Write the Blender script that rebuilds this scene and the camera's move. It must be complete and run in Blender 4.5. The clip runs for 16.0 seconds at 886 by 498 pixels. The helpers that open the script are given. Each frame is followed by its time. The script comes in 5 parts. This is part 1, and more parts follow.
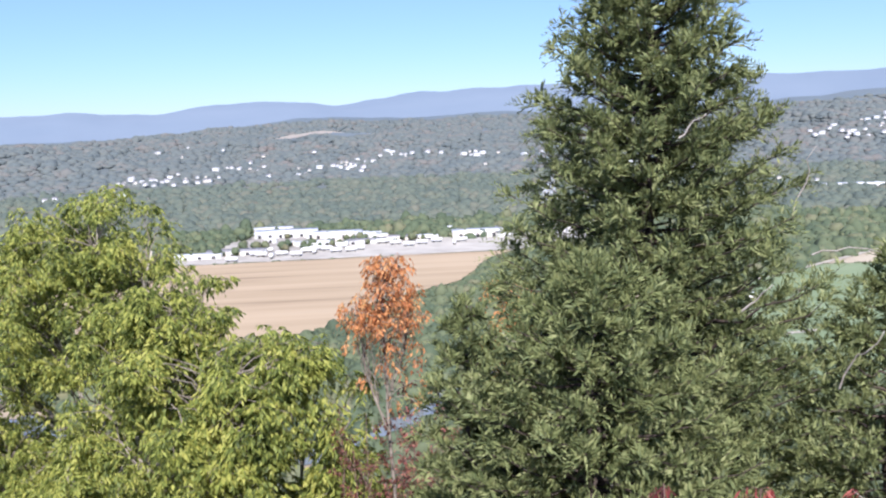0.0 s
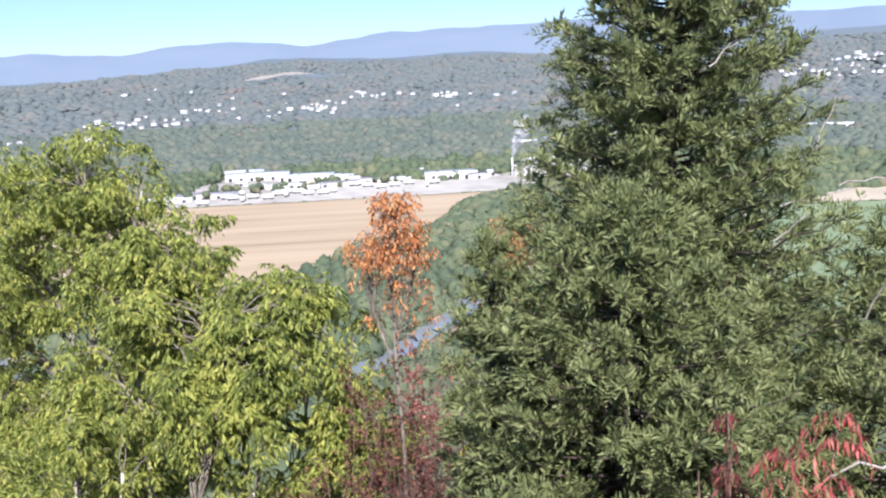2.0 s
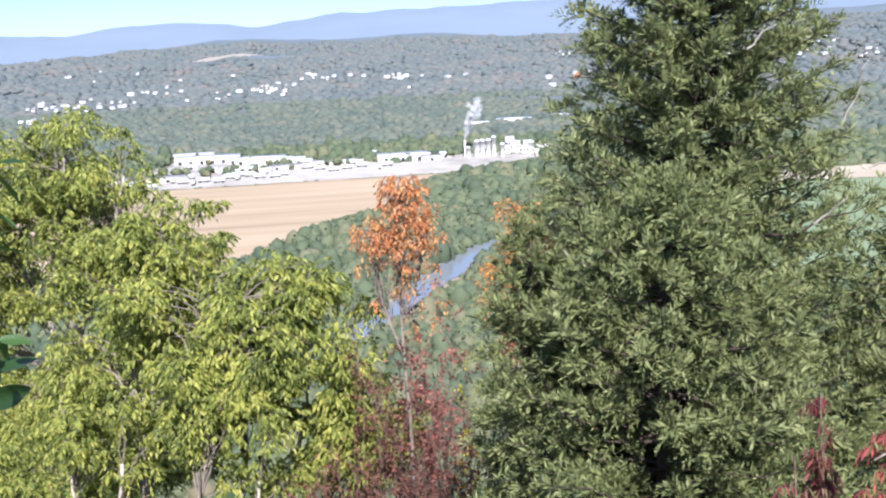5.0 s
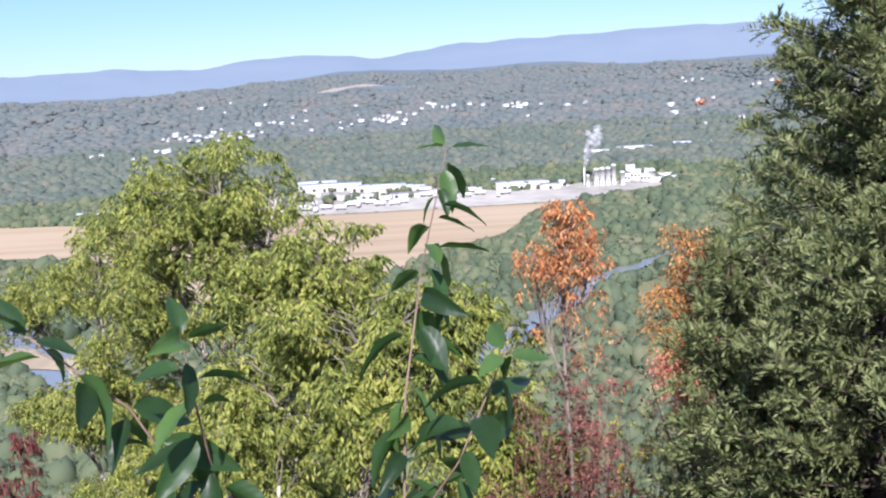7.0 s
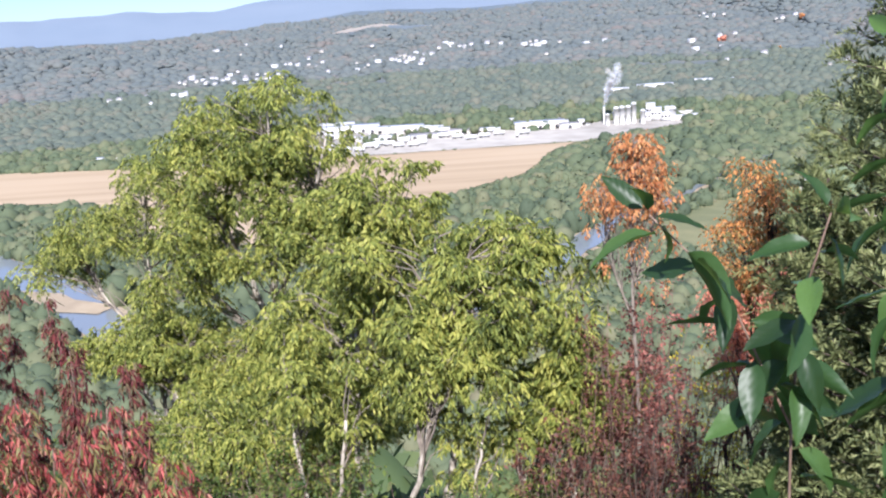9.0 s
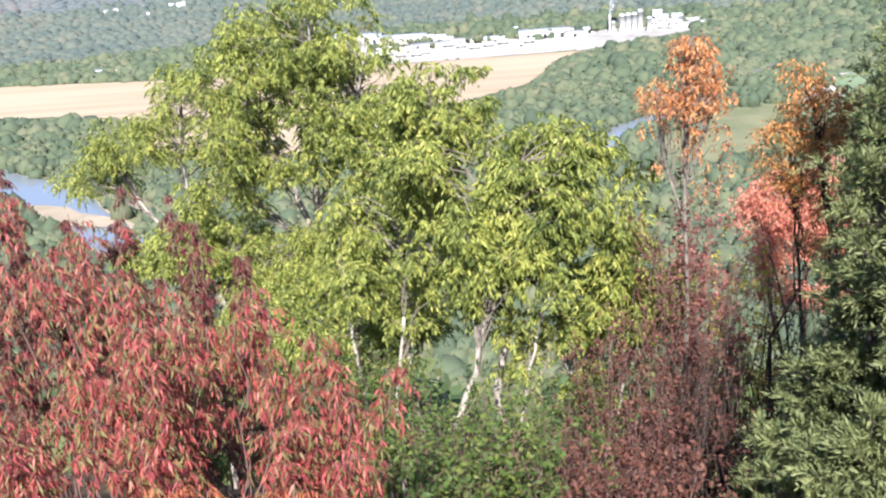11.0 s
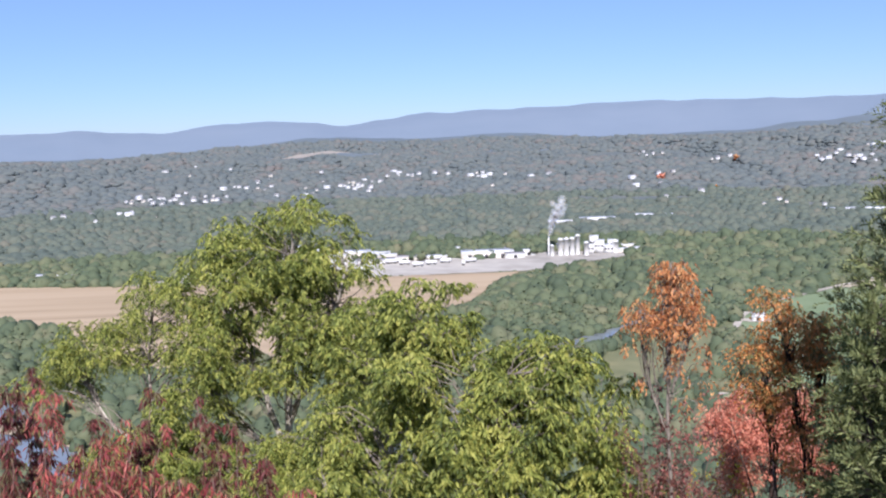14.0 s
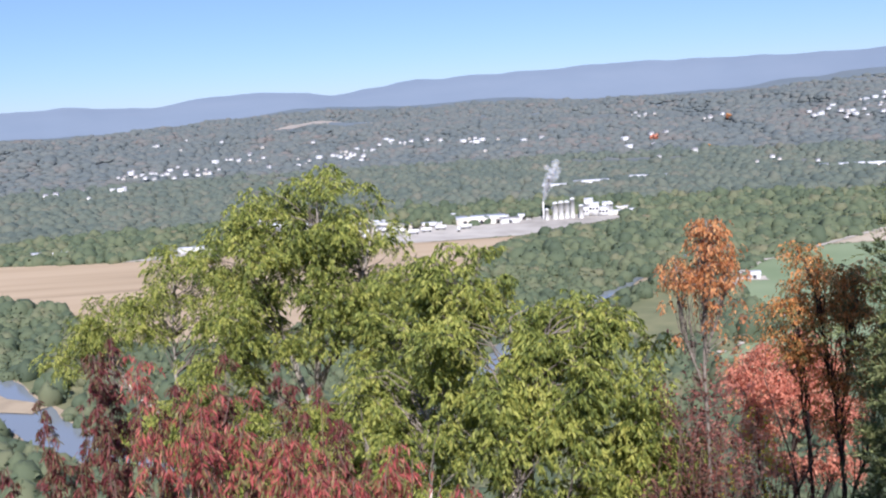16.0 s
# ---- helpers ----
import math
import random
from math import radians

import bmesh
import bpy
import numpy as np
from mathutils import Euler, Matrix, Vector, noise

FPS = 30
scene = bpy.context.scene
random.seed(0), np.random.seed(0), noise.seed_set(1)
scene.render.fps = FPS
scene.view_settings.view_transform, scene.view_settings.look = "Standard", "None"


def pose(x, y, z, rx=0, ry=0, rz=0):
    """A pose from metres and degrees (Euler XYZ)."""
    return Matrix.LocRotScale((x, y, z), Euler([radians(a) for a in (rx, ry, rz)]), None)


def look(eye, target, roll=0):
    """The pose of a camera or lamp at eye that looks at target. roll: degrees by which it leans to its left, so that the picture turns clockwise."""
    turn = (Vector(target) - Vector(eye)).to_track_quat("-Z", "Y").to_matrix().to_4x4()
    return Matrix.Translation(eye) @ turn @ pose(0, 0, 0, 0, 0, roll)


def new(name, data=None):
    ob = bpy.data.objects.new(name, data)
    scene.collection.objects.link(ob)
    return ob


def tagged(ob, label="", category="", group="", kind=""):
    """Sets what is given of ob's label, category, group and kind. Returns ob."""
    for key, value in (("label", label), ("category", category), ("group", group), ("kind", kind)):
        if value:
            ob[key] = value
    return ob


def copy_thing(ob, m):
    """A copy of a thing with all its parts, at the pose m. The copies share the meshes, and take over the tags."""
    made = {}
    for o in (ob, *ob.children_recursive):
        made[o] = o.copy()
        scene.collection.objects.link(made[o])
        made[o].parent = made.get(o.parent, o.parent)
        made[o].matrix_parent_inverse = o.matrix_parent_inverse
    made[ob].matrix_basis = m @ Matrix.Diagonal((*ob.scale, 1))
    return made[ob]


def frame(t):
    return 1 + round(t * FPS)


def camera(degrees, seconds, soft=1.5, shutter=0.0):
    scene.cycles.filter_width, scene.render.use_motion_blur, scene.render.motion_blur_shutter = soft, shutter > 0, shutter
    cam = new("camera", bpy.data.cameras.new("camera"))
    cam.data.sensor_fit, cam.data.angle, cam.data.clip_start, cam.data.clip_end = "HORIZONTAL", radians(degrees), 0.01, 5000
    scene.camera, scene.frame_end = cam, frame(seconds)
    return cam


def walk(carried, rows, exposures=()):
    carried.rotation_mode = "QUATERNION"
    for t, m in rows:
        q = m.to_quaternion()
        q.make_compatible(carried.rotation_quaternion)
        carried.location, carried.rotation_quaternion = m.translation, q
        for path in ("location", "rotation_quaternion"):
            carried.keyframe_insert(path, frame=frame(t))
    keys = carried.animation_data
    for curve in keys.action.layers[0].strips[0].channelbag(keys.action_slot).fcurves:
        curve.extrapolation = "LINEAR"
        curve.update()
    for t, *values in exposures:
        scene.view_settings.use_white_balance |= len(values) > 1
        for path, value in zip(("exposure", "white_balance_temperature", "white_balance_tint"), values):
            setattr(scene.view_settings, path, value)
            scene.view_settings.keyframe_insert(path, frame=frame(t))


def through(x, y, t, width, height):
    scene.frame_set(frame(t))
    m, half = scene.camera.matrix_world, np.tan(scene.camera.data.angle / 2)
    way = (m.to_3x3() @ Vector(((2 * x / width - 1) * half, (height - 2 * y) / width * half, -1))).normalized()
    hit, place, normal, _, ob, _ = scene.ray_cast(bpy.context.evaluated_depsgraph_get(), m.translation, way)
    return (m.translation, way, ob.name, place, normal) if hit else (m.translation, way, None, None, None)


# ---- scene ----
cam = camera(50.0, 16.0, soft=2.2)
PATH = [
    (0, (-0.558, 0.556, 1.318), (-0.95, 2.495, 1.028), -2.4),
    (0.5, (-0.702, 0.565, 1.284), (-1.083, 2.504, 0.975), -2.4),
    (1, (-0.885, 0.509, 1.244), (-1.249, 2.447, 0.906), -2.3),
    (1.5, (-1.055, 0.551, 1.241), (-1.402, 2.484, 0.862), -2.5),
    (2, (-1.181, 0.602, 1.209), (-1.517, 2.531, 0.797), -2.5),
    (2.5, (-1.33, 0.642, 1.196), (-1.649, 2.565, 0.747), -2.6),
    (3, (-1.479, 0.61, 1.18), (-1.766, 2.533, 0.708), -2.3),
    (3.2, (-1.54, 0.614, 1.165), (-1.81, 2.538, 0.688), -2.1),
    (5.3, (-2.27, 0.598, 1.259), (-2.507, 2.534, 0.817), -2.4),
    (5.5, (-2.374, 0.646, 1.241), (-2.644, 2.579, 0.808), -2.3),
    (6, (-2.576, 0.934, 1.152), (-2.942, 2.856, 0.739), -2.8),
    (6.5, (-2.771, 1.001, 1.129), (-3.214, 2.91, 0.731), -2.9),
    (7, (-2.953, 0.823, 1.157), (-3.431, 2.727, 0.774), -3.2),
    (7.5, (-3.096, 0.642, 1.197), (-3.585, 2.544, 0.818), -3.5),
    (8, (-3.264, 0.575, 1.199), (-3.761, 2.471, 0.8), -3.7),
    (8.5, (-3.402, 0.497, 1.192), (-3.909, 2.381, 0.752), -4.0),
    (9, (-3.748, 0.616, 1.117), (-4.264, 2.483, 0.616), -4.0),
    (9.5, (-3.956, 0.666, 1.016), (-4.508, 2.503, 0.452), -4.7),
    (9.7, (-4.08, 0.573, 0.951), (-4.646, 2.4, 0.367), -4.8),
    (11.8, (-4.656, -0.832, 1.292), (-5.069, 0.995, 0.591), -3.3),
    (12, (-4.693, -0.952, 1.268), (-5.066, 0.905, 0.625), -2.7),
    (12.5, (-4.742, -0.896, 1.29), (-5.041, 1.018, 0.792), -1.3),
    (13, (-4.898, -0.743, 1.3), (-5.176, 1.208, 0.959), -0.7),
    (13.5, (-5.123, -0.8, 1.302), (-5.461, 1.155, 1.05), -1.2),
    (14, (-5.307, -0.983, 1.303), (-5.706, 0.961, 1.057), -1.9),
    (14.5, (-5.502, -1.132, 1.308), (-5.913, 0.808, 1.045), -2.3),
    (15, (-5.674, -1.226, 1.308), (-6.078, 0.712, 1.028), -2.8),
    (15.5, (-5.852, -1.344, 1.326), (-6.249, 0.593, 1.027), -3.3),
    (16, (-6.035, -1.423, 1.328), (-6.424, 0.513, 1.013), -3.5),
]
LIGHT = [
    (0, 1.03, 5770, 19),
    (1.5, 1.1, 5770, 18),
    (3, 1.25, 5790, 17),
    (5.5, 1.27, 5740, 18),
    (7, 1.07, 5740, 20),
    (8.5, 1.05, 5740, 19),
    (9.5, 1.3, 5820, 18),
    (12, 1.5, 5840, 15),
    (12.6, 1.4, 5820, 17),
    (13.4, 0.92, 5790, 21),
    (14.2, 0.72, 5790, 20),
    (16, 0.76, 5790, 20),
]
walk(cam, [(t, look(eye, target, roll)) for t, eye, target, roll in PATH], LIGHT)

# ---- light ----
SUN = Vector((0.16, -0.70, 0.69)).normalized()
world = bpy.data.worlds.new("sky")
scene.world = world
world.use_nodes = True
wn = world.node_tree
sky = wn.nodes.new("ShaderNodeTexSky")
sky.sky_type = "NISHITA"
sky.sun_disc = False
sky.sun_elevation = math.asin(SUN.z)
sky.sun_rotation = math.atan2(SUN.x, SUN.y)
sky.air_density, sky.dust_density, sky.ozone_density = 0.85, 0.1, 10.0
haze = wn.nodes.new("ShaderNodeMix")
haze.data_type = "RGBA"
haze.inputs[0].default_value = 0.32
haze.inputs[7].default_value = (4.4, 5.6, 7.2, 1)
wn.links.new(sky.outputs[0], haze.inputs[6])
wn.links.new(haze.outputs[2], wn.nodes["Background"].inputs[0])
wn.nodes["Background"].inputs[1].default_value = 0.071
sun = new("sun", bpy.data.lights.new("sun", "SUN"))
sun.data.energy, sun.data.angle, sun.data.color = 4.7, radians(0.5), (1.0, 0.94, 0.84)
sun.matrix_world = look(SUN * 50, (0, 0, 0))


# ---- helpers for meshes ----
rng = np.random.default_rng(7)


def unit(v):
    return v / np.maximum(np.linalg.norm(v, axis=-1, keepdims=True), 1e-9)


def rand_dir(n):
    return unit(rng.normal(size=(n, 3)))


class Shape:
    """Collects vertices and faces of one mesh."""

    def __init__(self):
        self.v, self.f, self.n = [], [], 0

    def add(self, v, f):
        v = np.asarray(v, float).reshape(-1, 3)
        self.v.append(v)
        self.f.append(np.asarray(f, int) + self.n)
        self.n += len(v)
        return self

    def mesh(self, name, material, smooth=False):
        me = bpy.data.meshes.new(name)
        v = np.concatenate(self.v)
        sizes = np.concatenate([np.full(len(f), f.shape[1]) for f in self.f])
        loops = np.concatenate([f.ravel() for f in self.f])
        me.vertices.add(len(v))
        me.vertices.foreach_set("co", v.ravel())
        me.loops.add(len(loops))
        me.loops.foreach_set("vertex_index", loops.astype(np.int32))
        me.polygons.add(len(sizes))
        me.polygons.foreach_set("loop_start", np.r_[0, np.cumsum(sizes)[:-1]].astype(np.int32))
        if smooth:
            me.polygons.foreach_set("use_smooth", np.ones(len(sizes), bool))
        me.update(calc_edges=True)
        me.materials.append(material)
        return me


def part(name, shape, material, parent=None, label="", smooth=False):
    ob = new(name, shape.mesh(name, material, smooth))
    if parent:
        ob.parent = parent
    return tagged(ob, label)


def thing(name, place, label, category, group="", kind=""):
    ob = new(name)
    ob.location = place
    ob.empty_display_size = 0.2
    return tagged(ob, label, category, group, kind)


def tube(shape, pts, r0, r1, sides=6, knots=0.0):
    """A tapered round limb along pts."""
    pts = np.asarray(pts, float)
    n = len(pts)
    d = unit(np.gradient(pts, axis=0))
    ref = np.array([0.31, 0.9, 0.2]) if abs(d[0, 1]) < 0.8 else np.array([0.9, 0.1, 0.3])
    a = unit(np.cross(d, ref))
    b = np.cross(d, a)
    ang = np.arange(sides) / sides * 2 * np.pi
    rad = np.linspace(r0, r1, n)[:, None]
    if knots:
        rad = rad * (1 + knots * rng.normal(size=(n, sides)))
    else:
        rad = rad * np.ones((1, sides))
    v = pts[:, None] + rad[..., None] * (np.cos(ang)[None, :, None] * a[:, None] + np.sin(ang)[None, :, None] * b[:, None])
    i, j = np.meshgrid(np.arange(n - 1), np.arange(sides), indexing="ij")
    k = (j + 1) % sides
    f = np.stack([i * sides + j, i * sides + k, (i + 1) * sides + k, (i + 1) * sides + j], -1).reshape(-1, 4)
    shape.add(v, f)
    tip = (n - 1) * sides
    shape.f.append(np.array([[shape.n - n * sides + tip + q for q in range(sides)]]))


def bend(p, q, sag=0.1, n=6, wob=0.03):
    """A bowed, slightly crooked line from p to q."""
    p, q = np.asarray(p, float), np.asarray(q, float)
    t = np.linspace(0, 1, n)[:, None]
    ln = np.linalg.norm(q - p)
    out = p + (q - p) * t + np.array([0, 0, 1.0]) * sag * ln * np.sin(np.pi * t)
    out[1:-1] += rng.normal(size=(n - 2, 3)) * wob * ln
    return out


def leaves(shape, base, way, length, width, fold=0.0):
    """Pointed blades: one four-cornered face each."""
    n = len(base)
    way = unit(way)
    side = unit(np.cross(way, rand_dir(n) + np.array([0, 0, 0.8])))
    length = np.broadcast_to(length, (n,))[:, None]
    width = np.broadcast_to(width, (n,))[:, None]
    mid = base + way * length * 0.45
    drop = np.array([0, 0, -1.0]) * fold * length
    v = np.stack([base, mid + side * width / 2 + drop * 0.3, base + way * length + drop, mid - side * width / 2 + drop * 0.3], 1)
    shape.add(v, np.arange(4 * n).reshape(n, 4))


def ico(level):
    bm = bmesh.new()
    bmesh.ops.create_icosphere(bm, subdivisions=level, radius=1)
    v = np.array([x.co[:] for x in bm.verts])
    f = np.array([[x.index for x in y.verts] for y in bm.faces])
    bm.free()
    return v, f


ICO1, ICO2, ICO3 = ico(1), ico(2), ico(3)


def box(shape, x0, x1, y0, y1, z0, z1):
    v = [(x, y, z) for z in (z0, z1) for y in (y0, y1) for x in (x0, x1)]
    shape.add(v, [(0, 2, 3, 1), (4, 5, 7, 6), (0, 1, 5, 4), (1, 3, 7, 5), (3, 2, 6, 7), (2, 0, 4, 6)])
    return shape


# ---- materials ----
def mat(name, rough=0.8):
    m = bpy.data.materials.new(name)
    m.use_nodes = True
    nt = m.node_tree
    b = nt.nodes["Principled BSDF"]
    b.inputs["Roughness"].default_value = rough
    b.inputs["Specular IOR Level"].default_value = 0.25
    return m, nt, b


def ramp(nt, stops):
    r = nt.nodes.new("ShaderNodeValToRGB")
    while len(r.color_ramp.elements) < len(stops):
        r.color_ramp.elements.new(0.5)
    for e, (p, c) in zip(r.color_ramp.elements, stops):
        e.position, e.color = p, (*c, 1)
    return r


def noise_node(nt, scale, detail=4, coord="Object"):
    tc = nt.nodes.new("ShaderNodeTexCoord")
    n = nt.nodes.new("ShaderNodeTexNoise")
    n.inputs["Scale"].default_value, n.inputs["Detail"].default_value = scale, detail
    nt.links.new(tc.outputs[coord], n.inputs["Vector"])
    return n


def leaf_mat(name, colours, clump=0.7, through=0.45, rough=0.55, spread=0.5):
    """Leaves: hue by leaf and by clump, with light shining through."""
    m, nt, b = mat(name, rough)
    geo = nt.nodes.new("ShaderNodeNewGeometry")
    nz = noise_node(nt, clump, 3)
    mixv = nt.nodes.new("ShaderNodeMix")
    mixv.inputs[0].default_value = spread
    nt.links.new(geo.outputs["Random Per Island"], mixv.inputs[2])
    nt.links.new(nz.outputs[0], mixv.inputs[3])
    r = ramp(nt, colours)
    nt.links.new(mixv.outputs[0], r.inputs[0])
    nt.links.new(r.outputs[0], b.inputs["Base Color"])
    tr = nt.nodes.new("ShaderNodeBsdfTranslucent")
    nt.links.new(r.outputs[0], tr.inputs[0])
    mx = nt.nodes.new("ShaderNodeMixShader")
    mx.inputs[0].default_value = through
    nt.links.new(b.outputs[0], mx.inputs[1])
    nt.links.new(tr.outputs[0], mx.inputs[2])
    nt.links.new(mx.outputs[0], nt.nodes["Material Output"].inputs[0])
    return m


def plain_mat(name, c0, c1, scale=5.0, rough=0.85, bump=0.3, detail=5, dist=0.02):
    m, nt, b = mat(name, rough)
    nz = noise_node(nt, scale, detail)
    big = noise_node(nt, scale * 0.13, 3)
    mixv = nt.nodes.new("ShaderNodeMix")
    mixv.inputs[0].default_value = 0.45
    nt.links.new(nz.outputs[0], mixv.inputs[2])
    nt.links.new(big.outputs[0], mixv.inputs[3])
    r = ramp(nt, [(0.34, c0), (0.66, c1)])
    nt.links.new(mixv.outputs[0], r.inputs[0])
    nt.links.new(r.outputs[0], b.inputs["Base Color"])
    if bump:
        bp = nt.nodes.new("ShaderNodeBump")
        bp.inputs["Strength"].default_value, bp.inputs["Distance"].default_value = bump, dist
        nt.links.new(nz.outputs[0], bp.inputs["Height"])
        nt.links.new(bp.outputs[0], b.inputs["Normal"])
    return m


M_LOCUST = leaf_mat("locust_leaf", [(0.28, (0.066, 0.092, 0.026)), (0.42, (0.168, 0.208, 0.046)), (0.56, (0.335, 0.365, 0.082)), (0.8, (0.54, 0.51, 0.125))], 1.3, 0.42, 0.55, 0.62)
M_CEDAR = leaf_mat("cedar_spray", [(0.2, (0.072, 0.094, 0.038)), (0.42, (0.140, 0.168, 0.064)), (0.65, (0.245, 0.270, 0.105)), (0.92, (0.37, 0.375, 0.18))], 1.1, 0.34, 0.6)
M_ORANGE = leaf_mat("orange_leaf", [(0.2, (0.30, 0.12, 0.055)), (0.45, (0.56, 0.235, 0.09)), (0.68, (0.68, 0.35, 0.14)), (0.95, (0.54, 0.43, 0.18))], 1.2)
M_RUSTGREEN = leaf_mat("turning_leaf", [(0.25, (0.17, 0.17, 0.07)), (0.42, (0.30, 0.24, 0.08)), (0.5, (0.68, 0.28, 0.09)), (0.85, (0.76, 0.38, 0.13))], 0.8)
M_SALMON = leaf_mat("scarlet_leaf", [(0.2, (0.38, 0.13, 0.09)), (0.45, (0.66, 0.25, 0.16)), (0.7, (0.74, 0.37, 0.24)), (0.95, (0.66, 0.42, 0.22))], 0.8)
M_SUMAC = leaf_mat("sumac_leaf", [(0.15, (0.14, 0.035, 0.04)), (0.36, (0.40, 0.09, 0.085)), (0.5, (0.62, 0.155, 0.13)), (0.57, (0.52, 0.25, 0.17)), (0.62, (0.24, 0.21, 0.08)), (0.9, (0.30, 0.29, 0.11))], 1.1, 0.45, 0.5, 0.45)
M_SUMACDARK = leaf_mat("dark_sumac_leaf", [(0.2, (0.08, 0.03, 0.03)), (0.4, (0.19, 0.05, 0.05)), (0.52, (0.30, 0.08, 0.075)), (0.6, (0.17, 0.14, 0.07)), (0.75, (0.24, 0.20, 0.10)), (0.9, (0.30, 0.16, 0.09))], 0.8)
M_FERN = leaf_mat("orange_undergrowth", [(0.2, (0.34, 0.09, 0.055)), (0.5, (0.58, 0.19, 0.10)), (0.8, (0.58, 0.32, 0.13))], 0.8)
M_DARKRED = leaf_mat("dull_red_leaf", [(0.2, (0.075, 0.042, 0.034)), (0.5, (0.165, 0.068, 0.052)), (0.8, (0.29, 0.13, 0.082))], 0.8)
M_ROSE = leaf_mat("rose_red_leaf", [(0.2, (0.16, 0.06, 0.05)), (0.5, (0.37, 0.13, 0.11)), (0.8, (0.52, 0.23, 0.17))], 0.8)
M_BRUSHGREEN = leaf_mat("brush_leaf", [(0.2, (0.05, 0.09, 0.03)), (0.5, (0.11, 0.17, 0.04)), (0.8, (0.24, 0.26, 0.06))], 0.6)
M_YELLOW = leaf_mat("yellow_leaf", [(0.2, (0.25, 0.25, 0.04)), (0.6, (0.6, 0.5, 0.05)), (0.9, (0.7, 0.55, 0.08))], 0.8)
M_WOODSNEAR = leaf_mat("woods_leaf", [(0.2, (0.05, 0.08, 0.035)), (0.45, (0.09, 0.13, 0.05)), (0.62, (0.15, 0.17, 0.06)), (0.75, (0.24, 0.19, 0.06)), (0.9, (0.30, 0.14, 0.06))], 0.09, 0.3, 0.7, 0.6)
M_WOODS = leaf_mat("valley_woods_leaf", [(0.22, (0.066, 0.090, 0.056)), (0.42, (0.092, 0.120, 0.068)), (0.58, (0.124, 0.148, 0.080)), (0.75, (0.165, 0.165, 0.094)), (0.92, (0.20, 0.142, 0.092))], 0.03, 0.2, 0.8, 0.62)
# foothill and town woods: leaf colours greyed and blued to imitate haze
M_WOODSMIDHAZE = leaf_mat("foothill_woods_hazed_leaf", [(0.22, (0.090, 0.113, 0.097)), (0.42, (0.107, 0.132, 0.106)), (0.58, (0.130, 0.149, 0.113)), (0.75, (0.156, 0.155, 0.118)), (0.92, (0.19, 0.148, 0.118))], 0.014, 0.2, 0.8, 0.66)
M_WOODSFARHAZE = leaf_mat("town_woods_hazed_leaf", [(0.25, (0.098, 0.118, 0.120)), (0.42, (0.112, 0.131, 0.128)), (0.55, (0.126, 0.141, 0.131)), (0.68, (0.146, 0.143, 0.131)), (0.9, (0.174, 0.138, 0.120))], 0.008, 0.1, 0.9, 0.68)
M_BARK = plain_mat("grey_bark", (0.10, 0.08, 0.065), (0.30, 0.26, 0.21), 9, 0.9, 0.6)
M_PALEBARK = plain_mat("pale_bark", (0.22, 0.19, 0.15), (0.52, 0.47, 0.39), 8, 0.9, 0.5)
M_DARKBARK = plain_mat("dark_bark", (0.035, 0.026, 0.022), (0.10, 0.075, 0.06), 10, 0.9, 0.6)
M_DEAD = plain_mat("dead_wood", (0.22, 0.19, 0.16), (0.44, 0.40, 0.35), 12, 0.9, 0.4)
M_LITTER = plain_mat("leaf_litter", (0.05, 0.035, 0.022), (0.20, 0.12, 0.06), 9, 0.95, 0.8, 6, 0.05)
M_MEADOW = plain_mat("rough_meadow", (0.09, 0.11, 0.055), (0.20, 0.19, 0.10), 0.06, 0.95, 0.2, 6, 0.5)
# ridges: distance haze painted into the base colour, paler and bluer farther off
M_RIDGEHAZE = plain_mat("far_ridges_hazed", (0.108, 0.138, 0.158), (0.142, 0.166, 0.178), 0.006, 0.95, 0.35, 6, 8.0)
M_FARRIDGEHAZE = plain_mat("farthest_ridges_hazed", (0.160, 0.202, 0.254), (0.178, 0.218, 0.268), 0.004, 0.95, 0.2, 5, 8.0)
M_GREEN = plain_mat("green_crop", (0.14, 0.185, 0.095), (0.20, 0.245, 0.14), 0.03, 0.9, 0.15, 5, 0.3)
M_STRAW = plain_mat("straw_field", (0.30, 0.25, 0.18), (0.42, 0.36, 0.27), 0.03, 0.95, 0.1, 5, 0.3)
M_GRAVEL = plain_mat("gravel_yard", (0.26, 0.24, 0.21), (0.44, 0.41, 0.36), 0.05, 0.95, 0.1, 6, 0.3)
M_FALLOW = plain_mat("faded_fallow_field", (0.27, 0.245, 0.21), (0.33, 0.29, 0.245), 0.02, 0.95, 0.1, 4, 0.3)
M_TRACK = plain_mat("pale_track", (0.30, 0.27, 0.23), (0.44, 0.40, 0.34), 0.2, 0.95, 0.1, 5, 0.1)
M_SAND = plain_mat("sand_bar", (0.20, 0.16, 0.11), (0.36, 0.29, 0.20), 0.09, 0.95, 0.2, 5, 0.3)
M_WHITE = plain_mat("white_siding", (0.58, 0.58, 0.56), (0.76, 0.75, 0.72), 0.4, 0.6, 0.0)
M_CREAM = plain_mat("cream_siding", (0.60, 0.55, 0.46), (0.74, 0.69, 0.60), 0.4, 0.7, 0.0)
M_ROOF = plain_mat("grey_roof", (0.18, 0.18, 0.19), (0.30, 0.29, 0.29), 0.5, 0.8, 0.1)
M_ROOFWHITE = plain_mat("pale_metal_roof", (0.46, 0.47, 0.48), (0.66, 0.66, 0.66), 0.2, 0.45, 0.0)
M_CONCRETE = plain_mat("silo_concrete", (0.58, 0.57, 0.54), (0.76, 0.75, 0.71), 0.2, 0.85, 0.1)
M_DARK = plain_mat("dark_opening", (0.03, 0.03, 0.035), (0.07, 0.07, 0.075), 1.0, 0.5, 0.0)
